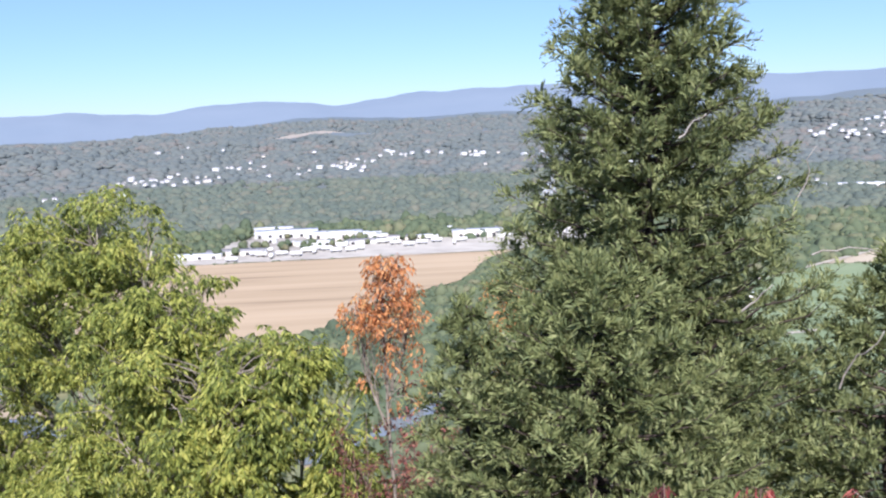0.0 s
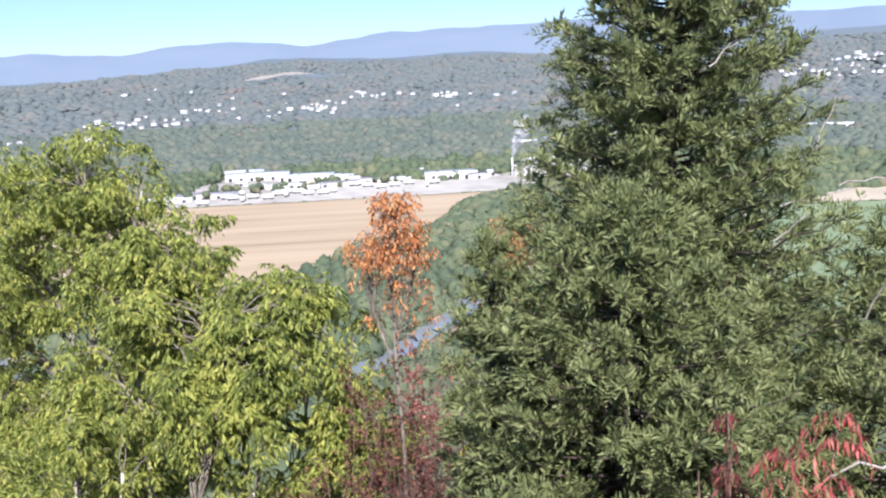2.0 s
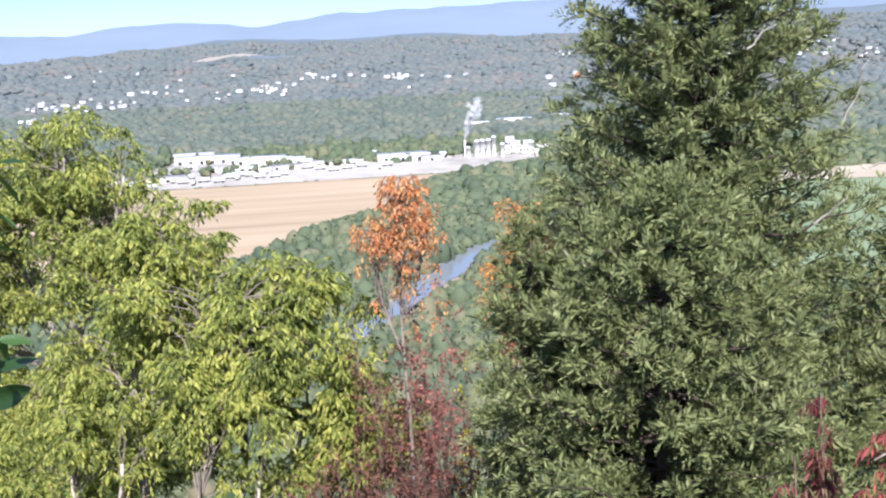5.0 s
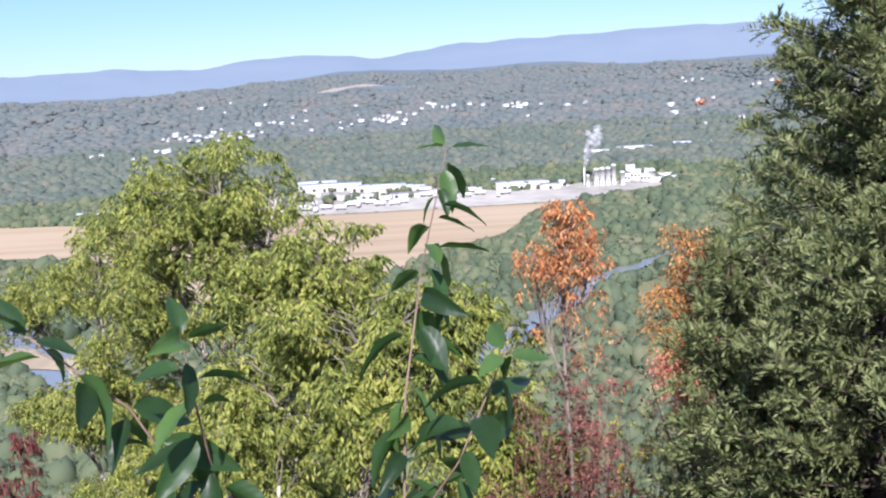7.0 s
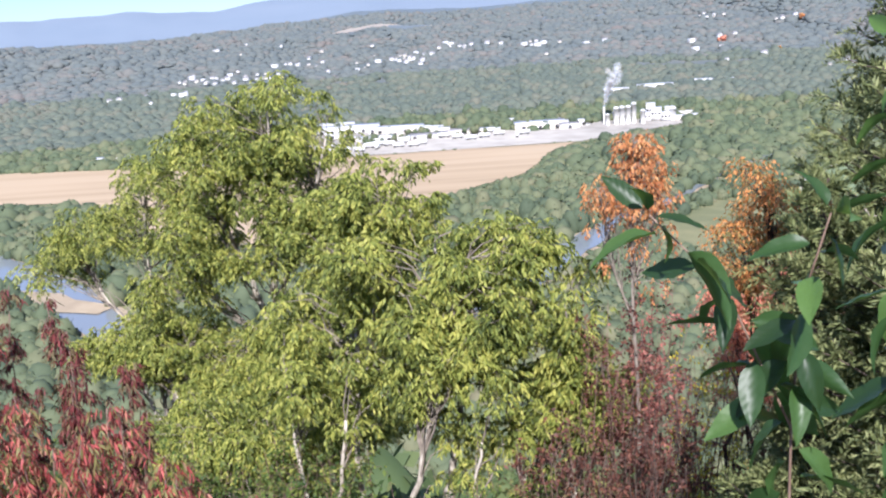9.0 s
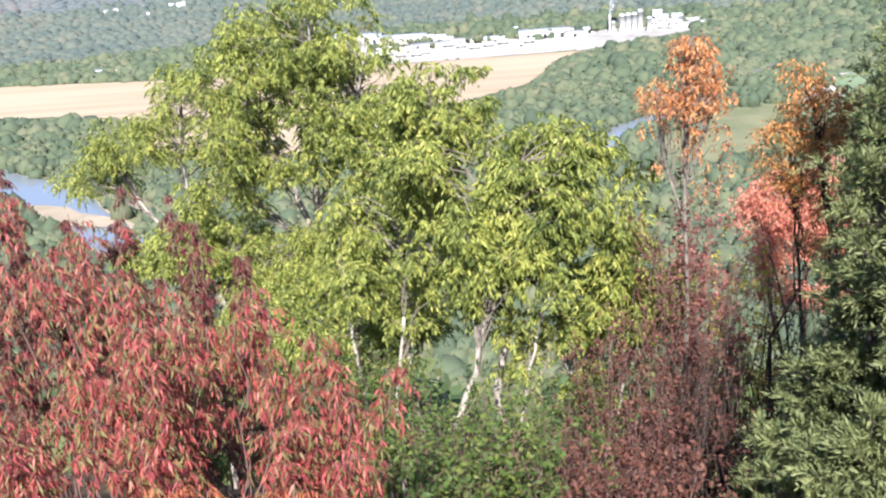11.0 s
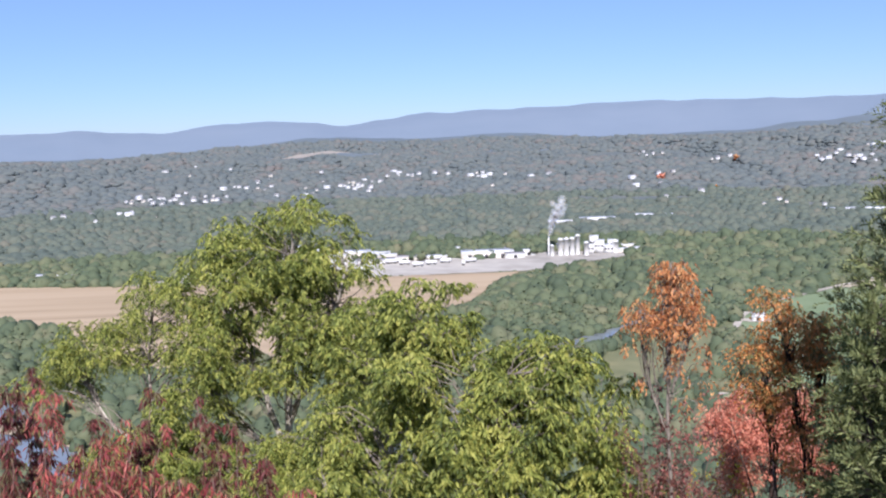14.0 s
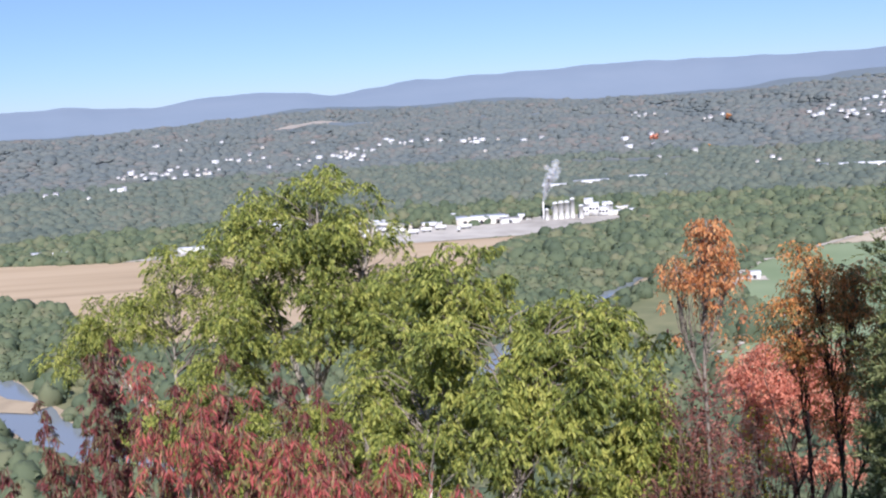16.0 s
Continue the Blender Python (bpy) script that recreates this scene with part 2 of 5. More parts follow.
M_REDSTEM = plain_mat("reddish_stem", (0.08, 0.045, 0.04), (0.22, 0.14, 0.11), 14, 0.8, 0.4)
M_TWIG = plain_mat("sapling_stem", (0.13, 0.085, 0.06), (0.26, 0.18, 0.13), 30, 0.7, 0.4, 4, 0.002)


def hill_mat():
    """Distant woodland: crowns, stands and clearings at three scales, blue haze painted in."""
    m, nt, b = mat("wooded_hills_hazed", 0.95)
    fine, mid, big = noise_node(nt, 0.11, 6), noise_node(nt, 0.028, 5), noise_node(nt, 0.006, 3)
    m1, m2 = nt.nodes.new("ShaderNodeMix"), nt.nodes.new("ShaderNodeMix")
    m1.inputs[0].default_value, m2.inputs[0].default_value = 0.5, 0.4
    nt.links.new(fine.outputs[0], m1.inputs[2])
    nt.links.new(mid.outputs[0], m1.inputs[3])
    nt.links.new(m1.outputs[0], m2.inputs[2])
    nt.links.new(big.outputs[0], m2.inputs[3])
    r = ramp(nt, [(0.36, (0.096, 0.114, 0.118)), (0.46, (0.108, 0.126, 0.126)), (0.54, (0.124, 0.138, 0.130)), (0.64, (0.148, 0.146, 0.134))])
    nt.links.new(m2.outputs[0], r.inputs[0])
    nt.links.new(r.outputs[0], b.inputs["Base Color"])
    bp = nt.nodes.new("ShaderNodeBump")
    bp.inputs["Strength"].default_value, bp.inputs["Distance"].default_value = 0.35, 5.0
    nt.links.new(m1.outputs[0], bp.inputs["Height"])
    nt.links.new(bp.outputs[0], b.inputs["Normal"])
    return m


M_HILLHAZE = hill_mat()


def field_mat():
    """Ploughed and mown stripes across a tan field."""
    m, nt, b = mat("tan_stubble_field", 0.95)
    tc = nt.nodes.new("ShaderNodeTexCoord")
    mp = nt.nodes.new("ShaderNodeMapping")
    mp.inputs["Rotation"].default_value = (0, 0, radians(-14))
    nt.links.new(tc.outputs["Object"], mp.inputs[0])
    mp2 = nt.nodes.new("ShaderNodeMapping")
    mp2.inputs["Scale"].default_value = (0.004, 0.05, 1)
    nt.links.new(mp.outputs[0], mp2.inputs[0])
    n1 = nt.nodes.new("ShaderNodeTexNoise")
    n1.inputs["Scale"].default_value, n1.inputs["Detail"].default_value = 1.0, 5
    nt.links.new(mp2.outputs[0], n1.inputs["Vector"])
    r = ramp(nt, [(0.28, (0.235, 0.175, 0.112)), (0.4, (0.33, 0.25, 0.160)), (0.6, (0.385, 0.295, 0.195)), (0.75, (0.345, 0.278, 0.190))])
    nt.links.new(n1.outputs[0], r.inputs[0])
    nt.links.new(r.outputs[0], b.inputs["Base Color"])
    return m


M_FIELD = field_mat()


def water_mat():
    m, nt, b = mat("river_water", 0.14)
    b.inputs["Base Color"].default_value = (0.17, 0.19, 0.21, 1)
    b.inputs["Specular IOR Level"].default_value = 0.6
    nz = noise_node(nt, 0.5, 3)
    bp = nt.nodes.new("ShaderNodeBump")
    bp.inputs["Strength"].default_value, bp.inputs["Distance"].default_value = 0.10, 0.2
    nt.links.new(nz.outputs[0], bp.inputs["Height"])
    nt.links.new(bp.outputs[0], b.inputs["Normal"])
    return m


M_WATER = water_mat()


def steam_mat():
    m, nt, b = mat("steam", 1.0)
    b.inputs["Base Color"].default_value = (0.85, 0.86, 0.88, 1)
    t = nt.nodes.new("ShaderNodeBsdfTransparent")
    mx = nt.nodes.new("ShaderNodeMixShader")
    nz = noise_node(nt, 0.25, 4)
    r = ramp(nt, [(0.35, (0.03, 0.03, 0.03)), (0.65, (0.2, 0.2, 0.2))])
    nt.links.new(nz.outputs[0], r.inputs[0])
    nt.links.new(r.outputs[0], mx.inputs[0])
    nt.links.new(t.outputs[0], mx.inputs[1])
    nt.links.new(b.outputs[0], mx.inputs[2])
    nt.links.new(mx.outputs[0], nt.nodes["Material Output"].inputs[0])
    return m


M_STEAM = steam_mat()


# ---- the land ----
VALLEY = -118.0
wave_k = rng.normal(size=(14, 2))
wave_p = rng.uniform(0, 6.28, 14)


def rough(x, y, size):
    """Smooth unevenness, about -1 to 1, with bumps of the given size."""
    out = 0
    for n in range(14):
        k = wave_k[n] * 2.2 / size * (1 + 0.22 * n)
        out = out + np.sin(k[0] * x + k[1] * y + wave_p[n]) / (1 + 0.2 * n)
    return out / 3.2


def smooth(t):
    t = np.clip(t, 0, 1)
    return t * t * (3 - 2 * t)


# crests of the hills: bearing in degrees and rise over run
MID_CREST = [(-60, -0.016), (-36, -0.0155), (-30.5, -0.0145), (-24, -0.0078), (-19, -0.0015), (-12.5, -0.0050), (-7.5, -0.0018), (-2.5, -0.0075), (5.5, -0.0060), (10, 0.001), (13.5, 0.006), (22, 0.010), (60, 0.012)]
FAR_CREST = [(-60, 0.010), (-36, 0.0102), (-32.5, 0.0119), (-28.2, 0.0068), (-24, 0.0140), (-20.8, 0.0152), (-17.2, 0.0088), (-12.5, 0.0190), (-6, 0.0212), (-1, 0.0238), (5, 0.0225), (11, 0.0210), (16, 0.0225), (60, 0.021)]


def curve(az, nodes):
    """A line eased from node to node."""
    a, h = np.array(nodes).T
    i = np.clip(np.searchsorted(a, az) - 1, 0, len(a) - 2)
    t = smooth((az - a[i]) / (a[i + 1] - a[i]))
    return h[i] + (h[i + 1] - h[i]) * t


def land(x, y):
    x, y = np.asarray(x, float), np.asarray(y, float)
    r = np.hypot(x + 3, y)
    az = np.degrees(np.arctan2(x + 3, y))
    s = -0.1 - 0.71 * np.logaddexp(0, (y - 0.7) * 1.6) / 1.6 + 0.05 * rough(x, y, 4) + 0.03 * np.clip(-y, 0, 400)
    s = s + np.clip(r / 60, 0, 1) * 2.5 * rough(x, y, 40) * smooth((y - 4) / 20)
    low = np.maximum(s, VALLEY + 0 * s)
    low = np.where(s < VALLEY + 12, VALLEY + 12 * np.exp(np.clip((s - VALLEY - 12) / 12, -30, 0)) * smooth((s - VALLEY + 60) / 72), s)
    front = smooth((y - 300) / 600)
    hill = 62 * smooth((r - 1250) / 1150) + smooth((r - 1350) / 700) * 20 * rough(x, y, 380)
    mid = 2900 * (curve(az, MID_CREST) - 0.0015) + 1.3 + 0 * r
    hill = np.where(r > 2300, hill + (mid - 1 - VALLEY - hill) * smooth((r - 2300) / 600), hill)
    far = 4400 * (curve(az, FAR_CREST) + 0.0006 * np.sin(az * 1.9)) + 1.3
    hill = np.where(r > 2950, hill + (far - VALLEY - hill) * smooth((r - 3300) / 1100) - 22 * np.exp(-(((r - 3350) / 260) ** 2)), hill)
    hill = hill + smooth((r - 2300) / 500) * 5 * rough(x, y, 300)
    return low + hill * front


def land_z(x, y):
    return float(land(np.array([x]), np.array([y]))[0])


def build_ground():
    ang = np.radians(np.r_[np.arange(-64, 64, 0.4), np.arange(64, 296, 8)])
    rad = np.r_[np.geomspace(0.03, 4860, 190)]
    a, r = np.meshgrid(ang, rad, indexing="ij")
    x, y = r * np.sin(a) - 3, r * np.cos(a)
    z = land(x, y)
    v = np.stack([x, y, z], -1).reshape(-1, 3)
    na, nr = a.shape
    i, j = np.meshgrid(np.arange(na), np.arange(nr - 1), indexing="ij")
    k = (i + 1) % na
    f = np.stack([i * nr + j, k * nr + j, k * nr + j + 1, i * nr + j + 1], -1).reshape(-1, 4)[:, ::-1]
    sh = Shape().add(v, f)
    sh.f.append((np.arange(na) * nr)[None, :])
    ob = part("ground", sh, M_LITTER, smooth=True)
    # bands from 1060 m outward carry painted haze in their colours
    for m in (M_MEADOW, M_HILLHAZE, M_RIDGEHAZE, M_FARRIDGEHAZE):
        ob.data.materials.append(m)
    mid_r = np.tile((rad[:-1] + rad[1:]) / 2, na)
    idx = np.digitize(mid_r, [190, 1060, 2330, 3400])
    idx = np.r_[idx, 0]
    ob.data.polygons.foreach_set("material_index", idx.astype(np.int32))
    return tagged(ob, "wooded hillside falling to a broad river valley with ridges beyond", "ground", kind="structure")


build_ground()

FIELD = [(-530, 702), (-420, 707), (-348, 722), (-300, 735), (-98, 788), (-116, 735), (-118, 650), (-150, 590), (-168, 510), (-190, 462), (-235, 440), (-285, 448), (-330, 500), (-372, 545), (-440, 568), (-640, 540), (-720, 690)]
YARD = [(-420, 709), (-300, 738), (-98, 790), (-15, 880), (-12, 925), (-90, 915), (-150, 860), (-240, 905), (-345, 955), (-392, 930), (-372, 790)]
GREEN = [(22, 415), (70, 470), (58, 520), (54, 596), (76, 640), (130, 700), (250, 722), (320, 560), (160, 440), (60, 395)]
STRAW = [(74, 644), (186, 772), (340, 805), (340, 732), (250, 725), (130, 703)]
UPFIELD = [(-860, 2190), (-760, 2160), (-640, 2190), (-600, 2260), (-700, 2300), (-830, 2280)]
SCRUB = [(-26, 488), (12, 556), (42, 560), (30, 470), (2, 440), (-26, 452)]
RIVER = [(-560, 485, 19), (-400, 425, 16), (-300, 372, 14), (-228, 312, 10), (-165, 280, 9), (-108, 300, 6), (-74, 385, 6), (-60, 450, 9), (-44, 506, 9), (-14, 562, 3.5), (14, 635, 2.5), (60, 730, 2.5), (150, 820, 2.5)]


def inside(x, y, poly):
    hit = np.zeros(np.shape(x), bool)
    for (x0, y0), (x1, y1) in zip(poly, poly[1:] + poly[:1]):
        cut = (y0 > y) != (y1 > y)
        hit ^= cut & (x < (x1 - x0) * (y - y0) / (y1 - y0 + 1e-9) + x0)
    return hit


def river_line(n=90):
    p = np.array(RIVER, float)
    t = np.linspace(0, len(p) - 1, n)
    out = np.stack([np.interp(t, np.arange(len(p)), p[:, c]) for c in range(3)], -1)
    for _ in range(6):
        out[1:-1] = (out[:-2] + 2 * out[1:-1] + out[2:]) / 4
    return out


RIV = river_line()


def by_river(x, y, more):
    d = np.full(np.shape(x), 1e9)
    for px, py, w in RIV:
        d = np.minimum(d, np.hypot(x - px, y - py) - w)
    return d < more


def sheet(name, poly, z, material, label, category, drape=False):
    """A flat plot of land with a thin edge, its outline slightly uneven."""
    pts = []
    for (x0, y0), (x1, y1) in zip(poly, poly[1:] + poly[:1]):
        n = max(2, int(math.hypot(x1 - x0, y1 - y0) / 14))
        for k in range(n):
            t = k / n
            pts.append((x0 + (x1 - x0) * t + rng.normal() * 1.2, y0 + (y1 - y0) * t + rng.normal() * 1.2))
    bm = bmesh.new()
    top = [bm.verts.new((x, y, land_z(x, y) if drape else z)) for x, y in pts]
    bm.faces.new(top)
    bmesh.ops.triangulate(bm, faces=bm.faces[:])
    if drape:
        bmesh.ops.subdivide_edges(bm, edges=bm.edges[:], cuts=7, use_grid_fill=True)
        for v in bm.verts:
            v.co.z = land_z(v.co.x, v.co.y) + 1.5
    bmesh.ops.recalc_face_normals(bm, faces=bm.faces[:])
    for f in bm.faces:
        if f.normal.z < 0:
            f.normal_flip()
    me = bpy.data.meshes.new(name)
    bm.to_mesh(me)
    bm.free()
    me.materials.append(material)
    return tagged(new(name, me), label, category, kind="structure")


sheet("field", FIELD, VALLEY + 0.35, M_FIELD, "tan harvested crop field with faint stripes on the valley floor", "field")
sheet("yard", YARD, VALLEY + 0.30, M_GRAVEL, "pale gravel yard of the works beside the tan field", "yard")
sheet("green_field", GREEN, VALLEY + 0.35, M_GREEN, "green crop field beside the river", "field")
sheet("straw_field", STRAW, VALLEY + 0.30, M_STRAW, "straw coloured field beyond the green one", "field")
sheet("hill_field", UPFIELD, 0, M_FALLOW, "pale cleared field high on the far hills", "field", True)


def ribbon(name, line, half, z, material, label, category):
    line = np.asarray(line, float)
    d = unit(np.gradient(line[:, :2], axis=0))
    nrm = np.stack([-d[:, 1], d[:, 0]], -1)
    half = np.broadcast_to(half, (len(line),))[:, None]
    left, right = line[:, :2] + nrm * half, line[:, :2] - nrm * half
    zz = np.full((len(line), 1), z)
    v = np.stack([np.c_[left, zz], np.c_[right, zz]], 1).reshape(-1, 3)
    i = np.arange(len(line) - 1)
    f = np.stack([2 * i, 2 * i + 1, 2 * i + 3, 2 * i + 2], -1)
    return tagged(part(name, Shape().add(v, f), material), label, category, kind="structure")


ribbon("river_bank", RIV, RIV[:, 2] + 2 + 1.5 * np.sin(np.arange(90)), VALLEY + 0.20, M_SAND, "brown mud and grass along the river's edge", "bank")
ribbon("river", RIV, RIV[:, 2] + 1.3 * np.sin(np.arange(90) * 1.7), VALLEY + 0.55, M_WATER, "calm blue river reflecting the sky", "river")
sheet("sand_bar", [(-330, 372), (-262, 352), (-246, 343), (-250, 335), (-275, 338), (-335, 356)], VALLEY + 0.9, M_SAND, "low brown sand bar in the river", "sand bar")


def road(name, pts, half, label, smooth_n=5):
    p = np.array(pts, float)
    t = np.linspace(0, len(p) - 1, 60)
    line = np.stack([np.interp(t, np.arange(len(p)), p[:, c]) for c in range(2)], -1)
    for _ in range(smooth_n):
        line[1:-1] = (line[:-2] + 2 * line[1:-1] + line[2:]) / 4
    ribbon(name, line, half, VALLEY + 0.75, M_TRACK, label, "road")


road("field_track", [(92, 500), (70, 490), (55, 482), (30, 460), (18, 448), (20, 430), (30, 419), (41, 436), (52, 450)], 1.8, "pale looping farm track through the green field")
road("edge_track", [(50, 560), (58, 600), (78, 644), (130, 703), (188, 774)], 2.2, "pale farm track along the edge of the crop")
road("bank_track", [(-80, 560), (-50, 575), (-40, 590), (-60, 545)], 2.0, "pale dirt track between the riverside trees", 2)
road("valley_road", [(-600, 846), (-535, 872), (-470, 880), (-430, 800), (-395, 740)], 3.0, "pale road behind the tan field")


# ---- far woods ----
def crowns(shape, x, y, h, w, level, tufts, tuft_size, sink=0.0):
    """Lumpy tree crowns with ragged tufts standing out of them."""
    v0, f0 = level
    n = len(x)
    if not n:
        return
    z = land(x, y)
    c = np.stack([x, y, z + h * (0.56 - sink)], -1)
    bump = 1 + max(0.11, 0.22 - 0.5 * sink) * rng.normal(size=(n, len(v0)))
    s = np.stack([w * 0.5, w * 0.5, h * 0.46], -1)
    v = c[:, None] + v0[None] * bump[..., None] * s[:, None]
    f = f0[None] + (np.arange(n) * len(v0))[:, None, None]
    shape.add(v, f.reshape(-1, 3))
    if tufts:
        d = rand_dir(n * tufts).reshape(n, tufts, 3)
        d[..., 2] = np.abs(d[..., 2]) * 1.15 - 0.35
        p = c[:, None] + d * s[:, None] * rng.uniform(0.82, 1.12, (n, tufts, 1))
        sz = (w[:, None] * tuft_size * rng.uniform(0.6, 1.3, (n, tufts))).ravel()
        leaves(shape, p.reshape(-1, 3), d.reshape(-1, 3) + 0.9 * rand_dir(n * tufts), sz, sz * 0.75)


def scatter(r0, r1, step, az0, az1):
    """Jittered places over a wedge of the plan."""
    xs, ys = [], []
    r = r0
    while r < r1:
        da = math.degrees(step / r)
        a = np.radians(np.arange(az0, az1, da) + rng.uniform(0, da))
        rr = r + rng.uniform(-0.45, 0.45, len(a)) * step
        a = a + rng.uniform(-0.45, 0.45, len(a)) * math.radians(da)
        xs.append(rr * np.sin(a) - 3)
        ys.append(rr * np.cos(a))
        r += step
    return np.concatenate(xs), np.concatenate(ys)


def open_land(x, y, more=0.0):
    o = by_river(x, y, 1 + more)
    for poly in (FIELD, YARD, GREEN, STRAW, UPFIELD, SCRUB):
        o |= inside(x, y, poly)
    return o


def plant(r0, r1, step, size, level, tufts, tuft_size, gaps, tall=1.0, sink=0.0):
    x, y = scatter(r0, r1, step, -46, 27)
    keep = ~open_land(x, y) & (rough(x, y, 90) < gaps)
    x, y = x[keep], y[keep]
    r = np.hypot(x + 3, y)
    w = size * rng.uniform(0.5, 1.5, len(x))
    stand = 1 + 0.35 * rough(x + 500, y, 70) + 0.25 * rough(x, y + 900, 26)
    h = w * rng.uniform(0.65, 1.25, len(x)) * tall * np.clip(stand, 0.45, 1.7)
    # low growth where tall trees would stand before the water and the crops
    for back in (9, 18, 30, 44):
        k = 1 + back / r
        low = open_land((x + 3) * k - 3, y * k) & (back < 0.055 * r)
        h = np.where(low, np.minimum(h, 1.6 + 0.07 * back), h)
        w = np.where(low, np.minimum(w, 3.5 + 0.05 * back), w)
    sh = Shape()
    crowns(sh, x, y, h, w, level, tufts, tuft_size, sink)
    return sh


tagged(part("slope_woods", plant(42, 220, 5.4, 6.2, ICO1, 95, 0.18, 3.0), M_WOODSNEAR, smooth=True), "mixed autumn woods on the steep slope below", "woods", kind="stuff")
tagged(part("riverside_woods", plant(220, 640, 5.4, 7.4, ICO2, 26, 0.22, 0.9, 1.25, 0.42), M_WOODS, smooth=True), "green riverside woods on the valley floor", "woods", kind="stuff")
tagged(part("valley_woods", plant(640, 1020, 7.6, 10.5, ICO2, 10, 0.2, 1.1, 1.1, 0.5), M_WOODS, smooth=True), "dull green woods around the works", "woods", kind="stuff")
# these two bands wear the leaf colours with haze mixed in
tagged(part("foothill_woods", plant(1020, 1560, 9.8, 13.0, ICO2, 0, 0.22, 0.95, 0.85, 0.54), M_WOODSMIDHAZE, smooth=True), "grey-green woods at the foot of the hills, haze painted into their colour", "woods", kind="stuff")
tagged(part("town_woods", plant(1560, 2700, 14.0, 17.0, ICO2, 0, 0.3, 0.9, 0.62, 0.54), M_WOODSFARHAZE, smooth=True), "grey-green woods between the houses of the town, haze painted into their colour", "woods", kind="stuff")


# ---- buildings ----
def gable(shape_wall, shape_roof, lx, ly, h, rise, over=0.4):
    """Walls with gables and a pitched roof of some thickness, ridge along x."""
    a, b = lx / 2, ly / 2
    v = [(-a, -b, 0), (a, -b, 0), (a, b, 0), (-a, b, 0), (-a, -b, h), (a, -b, h), (a, b, h), (-a, b, h), (-a, 0, h + rise), (a, 0, h + rise)]
    shape_wall.add(v, [(0, 1, 5, 4), (2, 3, 7, 6)])
    shape_wall.f.append(np.array([[1, 2, 6, 9, 5], [3, 0, 4, 8, 7]]) + shape_wall.n - 10)
    a, t = a + over, 0.35
    e = b + over
    ze = h - rise * over / b
    for sgn in (-1, 1):
        lo = [(-a, sgn * e, ze + 0.05), (a, sgn * e, ze + 0.05), (a, 0, h + rise + 0.05), (-a, 0, h + rise + 0.05)]
        hi = [(x, y, z + t) for x, y, z in lo]
        shape_roof.add(lo + hi, [(0, 1, 2, 3), (4, 5, 6, 7), (0, 1, 5, 4), (1, 2, 6, 5), (2, 3, 7, 6), (3, 0, 4, 7)])


def house(lx, ly, h, rise, wall, roof, label):
    ob = thing("house", (0, 0, -400), label, "house", "houses of the town")
    w, r = Shape(), Shape()
    gable(w, r, lx, ly, h, rise)
    part("wall", w, wall, ob)
    part("roof", r, roof, ob)
    for k in (-0.28, 0.05, 0.3):
        part("window", box(Shape(), k * lx - 0.6, k * lx + 0.6, -ly / 2 - 0.06, -ly / 2 + 0.05, h * 0.45, h * 0.45 + 1.5), M_DARK, ob)
    return ob


KINDS = [house(15, 10, 7, 4, M_WHITE, M_ROOF, "white sided house with a grey roof among trees"),
         house(22, 11, 7.5, 3.5, M_WHITE, M_ROOFWHITE, "long white house with a pale roof among trees"),
         house(12, 9, 6, 3.5, M_CREAM, M_ROOF, "cream coloured house with a grey roof among trees")]


def set_house(kind, az, r, turn, size=1.0):
    x, y = r * math.sin(radians(az)) - 3, r * math.cos(radians(az))
    return copy_thing(KINDS[kind], pose(x, y, land_z(x, y) + 4.5, 0, 0, turn) @ Matrix.Scale(size, 4))


def polar(az, r):
    return r * math.sin(radians(az)) - 3, r * math.cos(radians(az))


def slope_to_r(slope, az):
    """The distance at which the rising land shows under that slope."""
    for r in range(1250, 2600, 10):
        if (land_z(*polar(az, r)) + 6 - 1.4) / r > slope:
            return r
    return 2600


# clusters of the town: bearing, slope, spread of both, how many
for az, sl, da, ds, n in ((-26.9, -0.034, 1.4, 0.004, 6), (-31.5, -0.073, 1.8, 0.004, 8), (-27.6, -0.060, 2.2, 0.006, 22), (-23.5, -0.052, 2.4, 0.008, 20), (-19.0, -0.057, 2.0, 0.004, 10),
                          (-16.8, -0.052, 1.1, 0.004, 14), (-13.4, -0.045, 1.1, 0.003, 9), (-9.5, -0.046, 2.2, 0.007, 7), (-5.8, -0.050, 2.0, 0.009, 5), (0.0, -0.030, 1.2, 0.002, 6), (1.5, -0.060, 2.0, 0.012, 6),
                          (5.6, -0.037, 1.2, 0.003, 4), (12.0, -0.036, 1.8, 0.005, 26), (13.8, -0.024, 1.2, 0.004, 12), (17.0, -0.035, 3.0, 0.008, 14), (8.2, -0.083, 1.2, 0.003, 4)):
    for k in range(n):
        bearing = az + rng.normal() * da * 0.85
        set_house(int(rng.choice([0, 0, 1, 2])), bearing, slope_to_r(sl + rng.normal() * ds * 0.7, bearing), rng.uniform(-40, 40), rng.uniform(0.34, 0.62))
for k in KINDS:
    for o in (*k.children_recursive, k):
        bpy.data.objects.remove(o)


def shed(x, y, lx, ly, h, turn, wall, roof, label, bays=0, base=0.3):
    h *= 0.5
    ly *= 0.8
    ob = thing("shed", (x, y, VALLEY + base), label, "warehouse", "sheds of the works")
    ob.rotation_euler.z = radians(turn)
    w, r = Shape(), Shape()
    gable(w, r, lx, ly, h, ly * 0.09, 0.3)
    part("wall", w, wall, ob)
    part("roof", r, roof, ob)
    for k in range(bays):
        cx = (k + 0.5) / bays * lx - lx / 2
        part("loading_door", box(Shape(), cx - 1.6, cx + 1.6, -ly / 2 - 0.1, -ly / 2 + 0.1, 0.1, min(4, h * 0.7)), M_DARK, ob)
    return ob


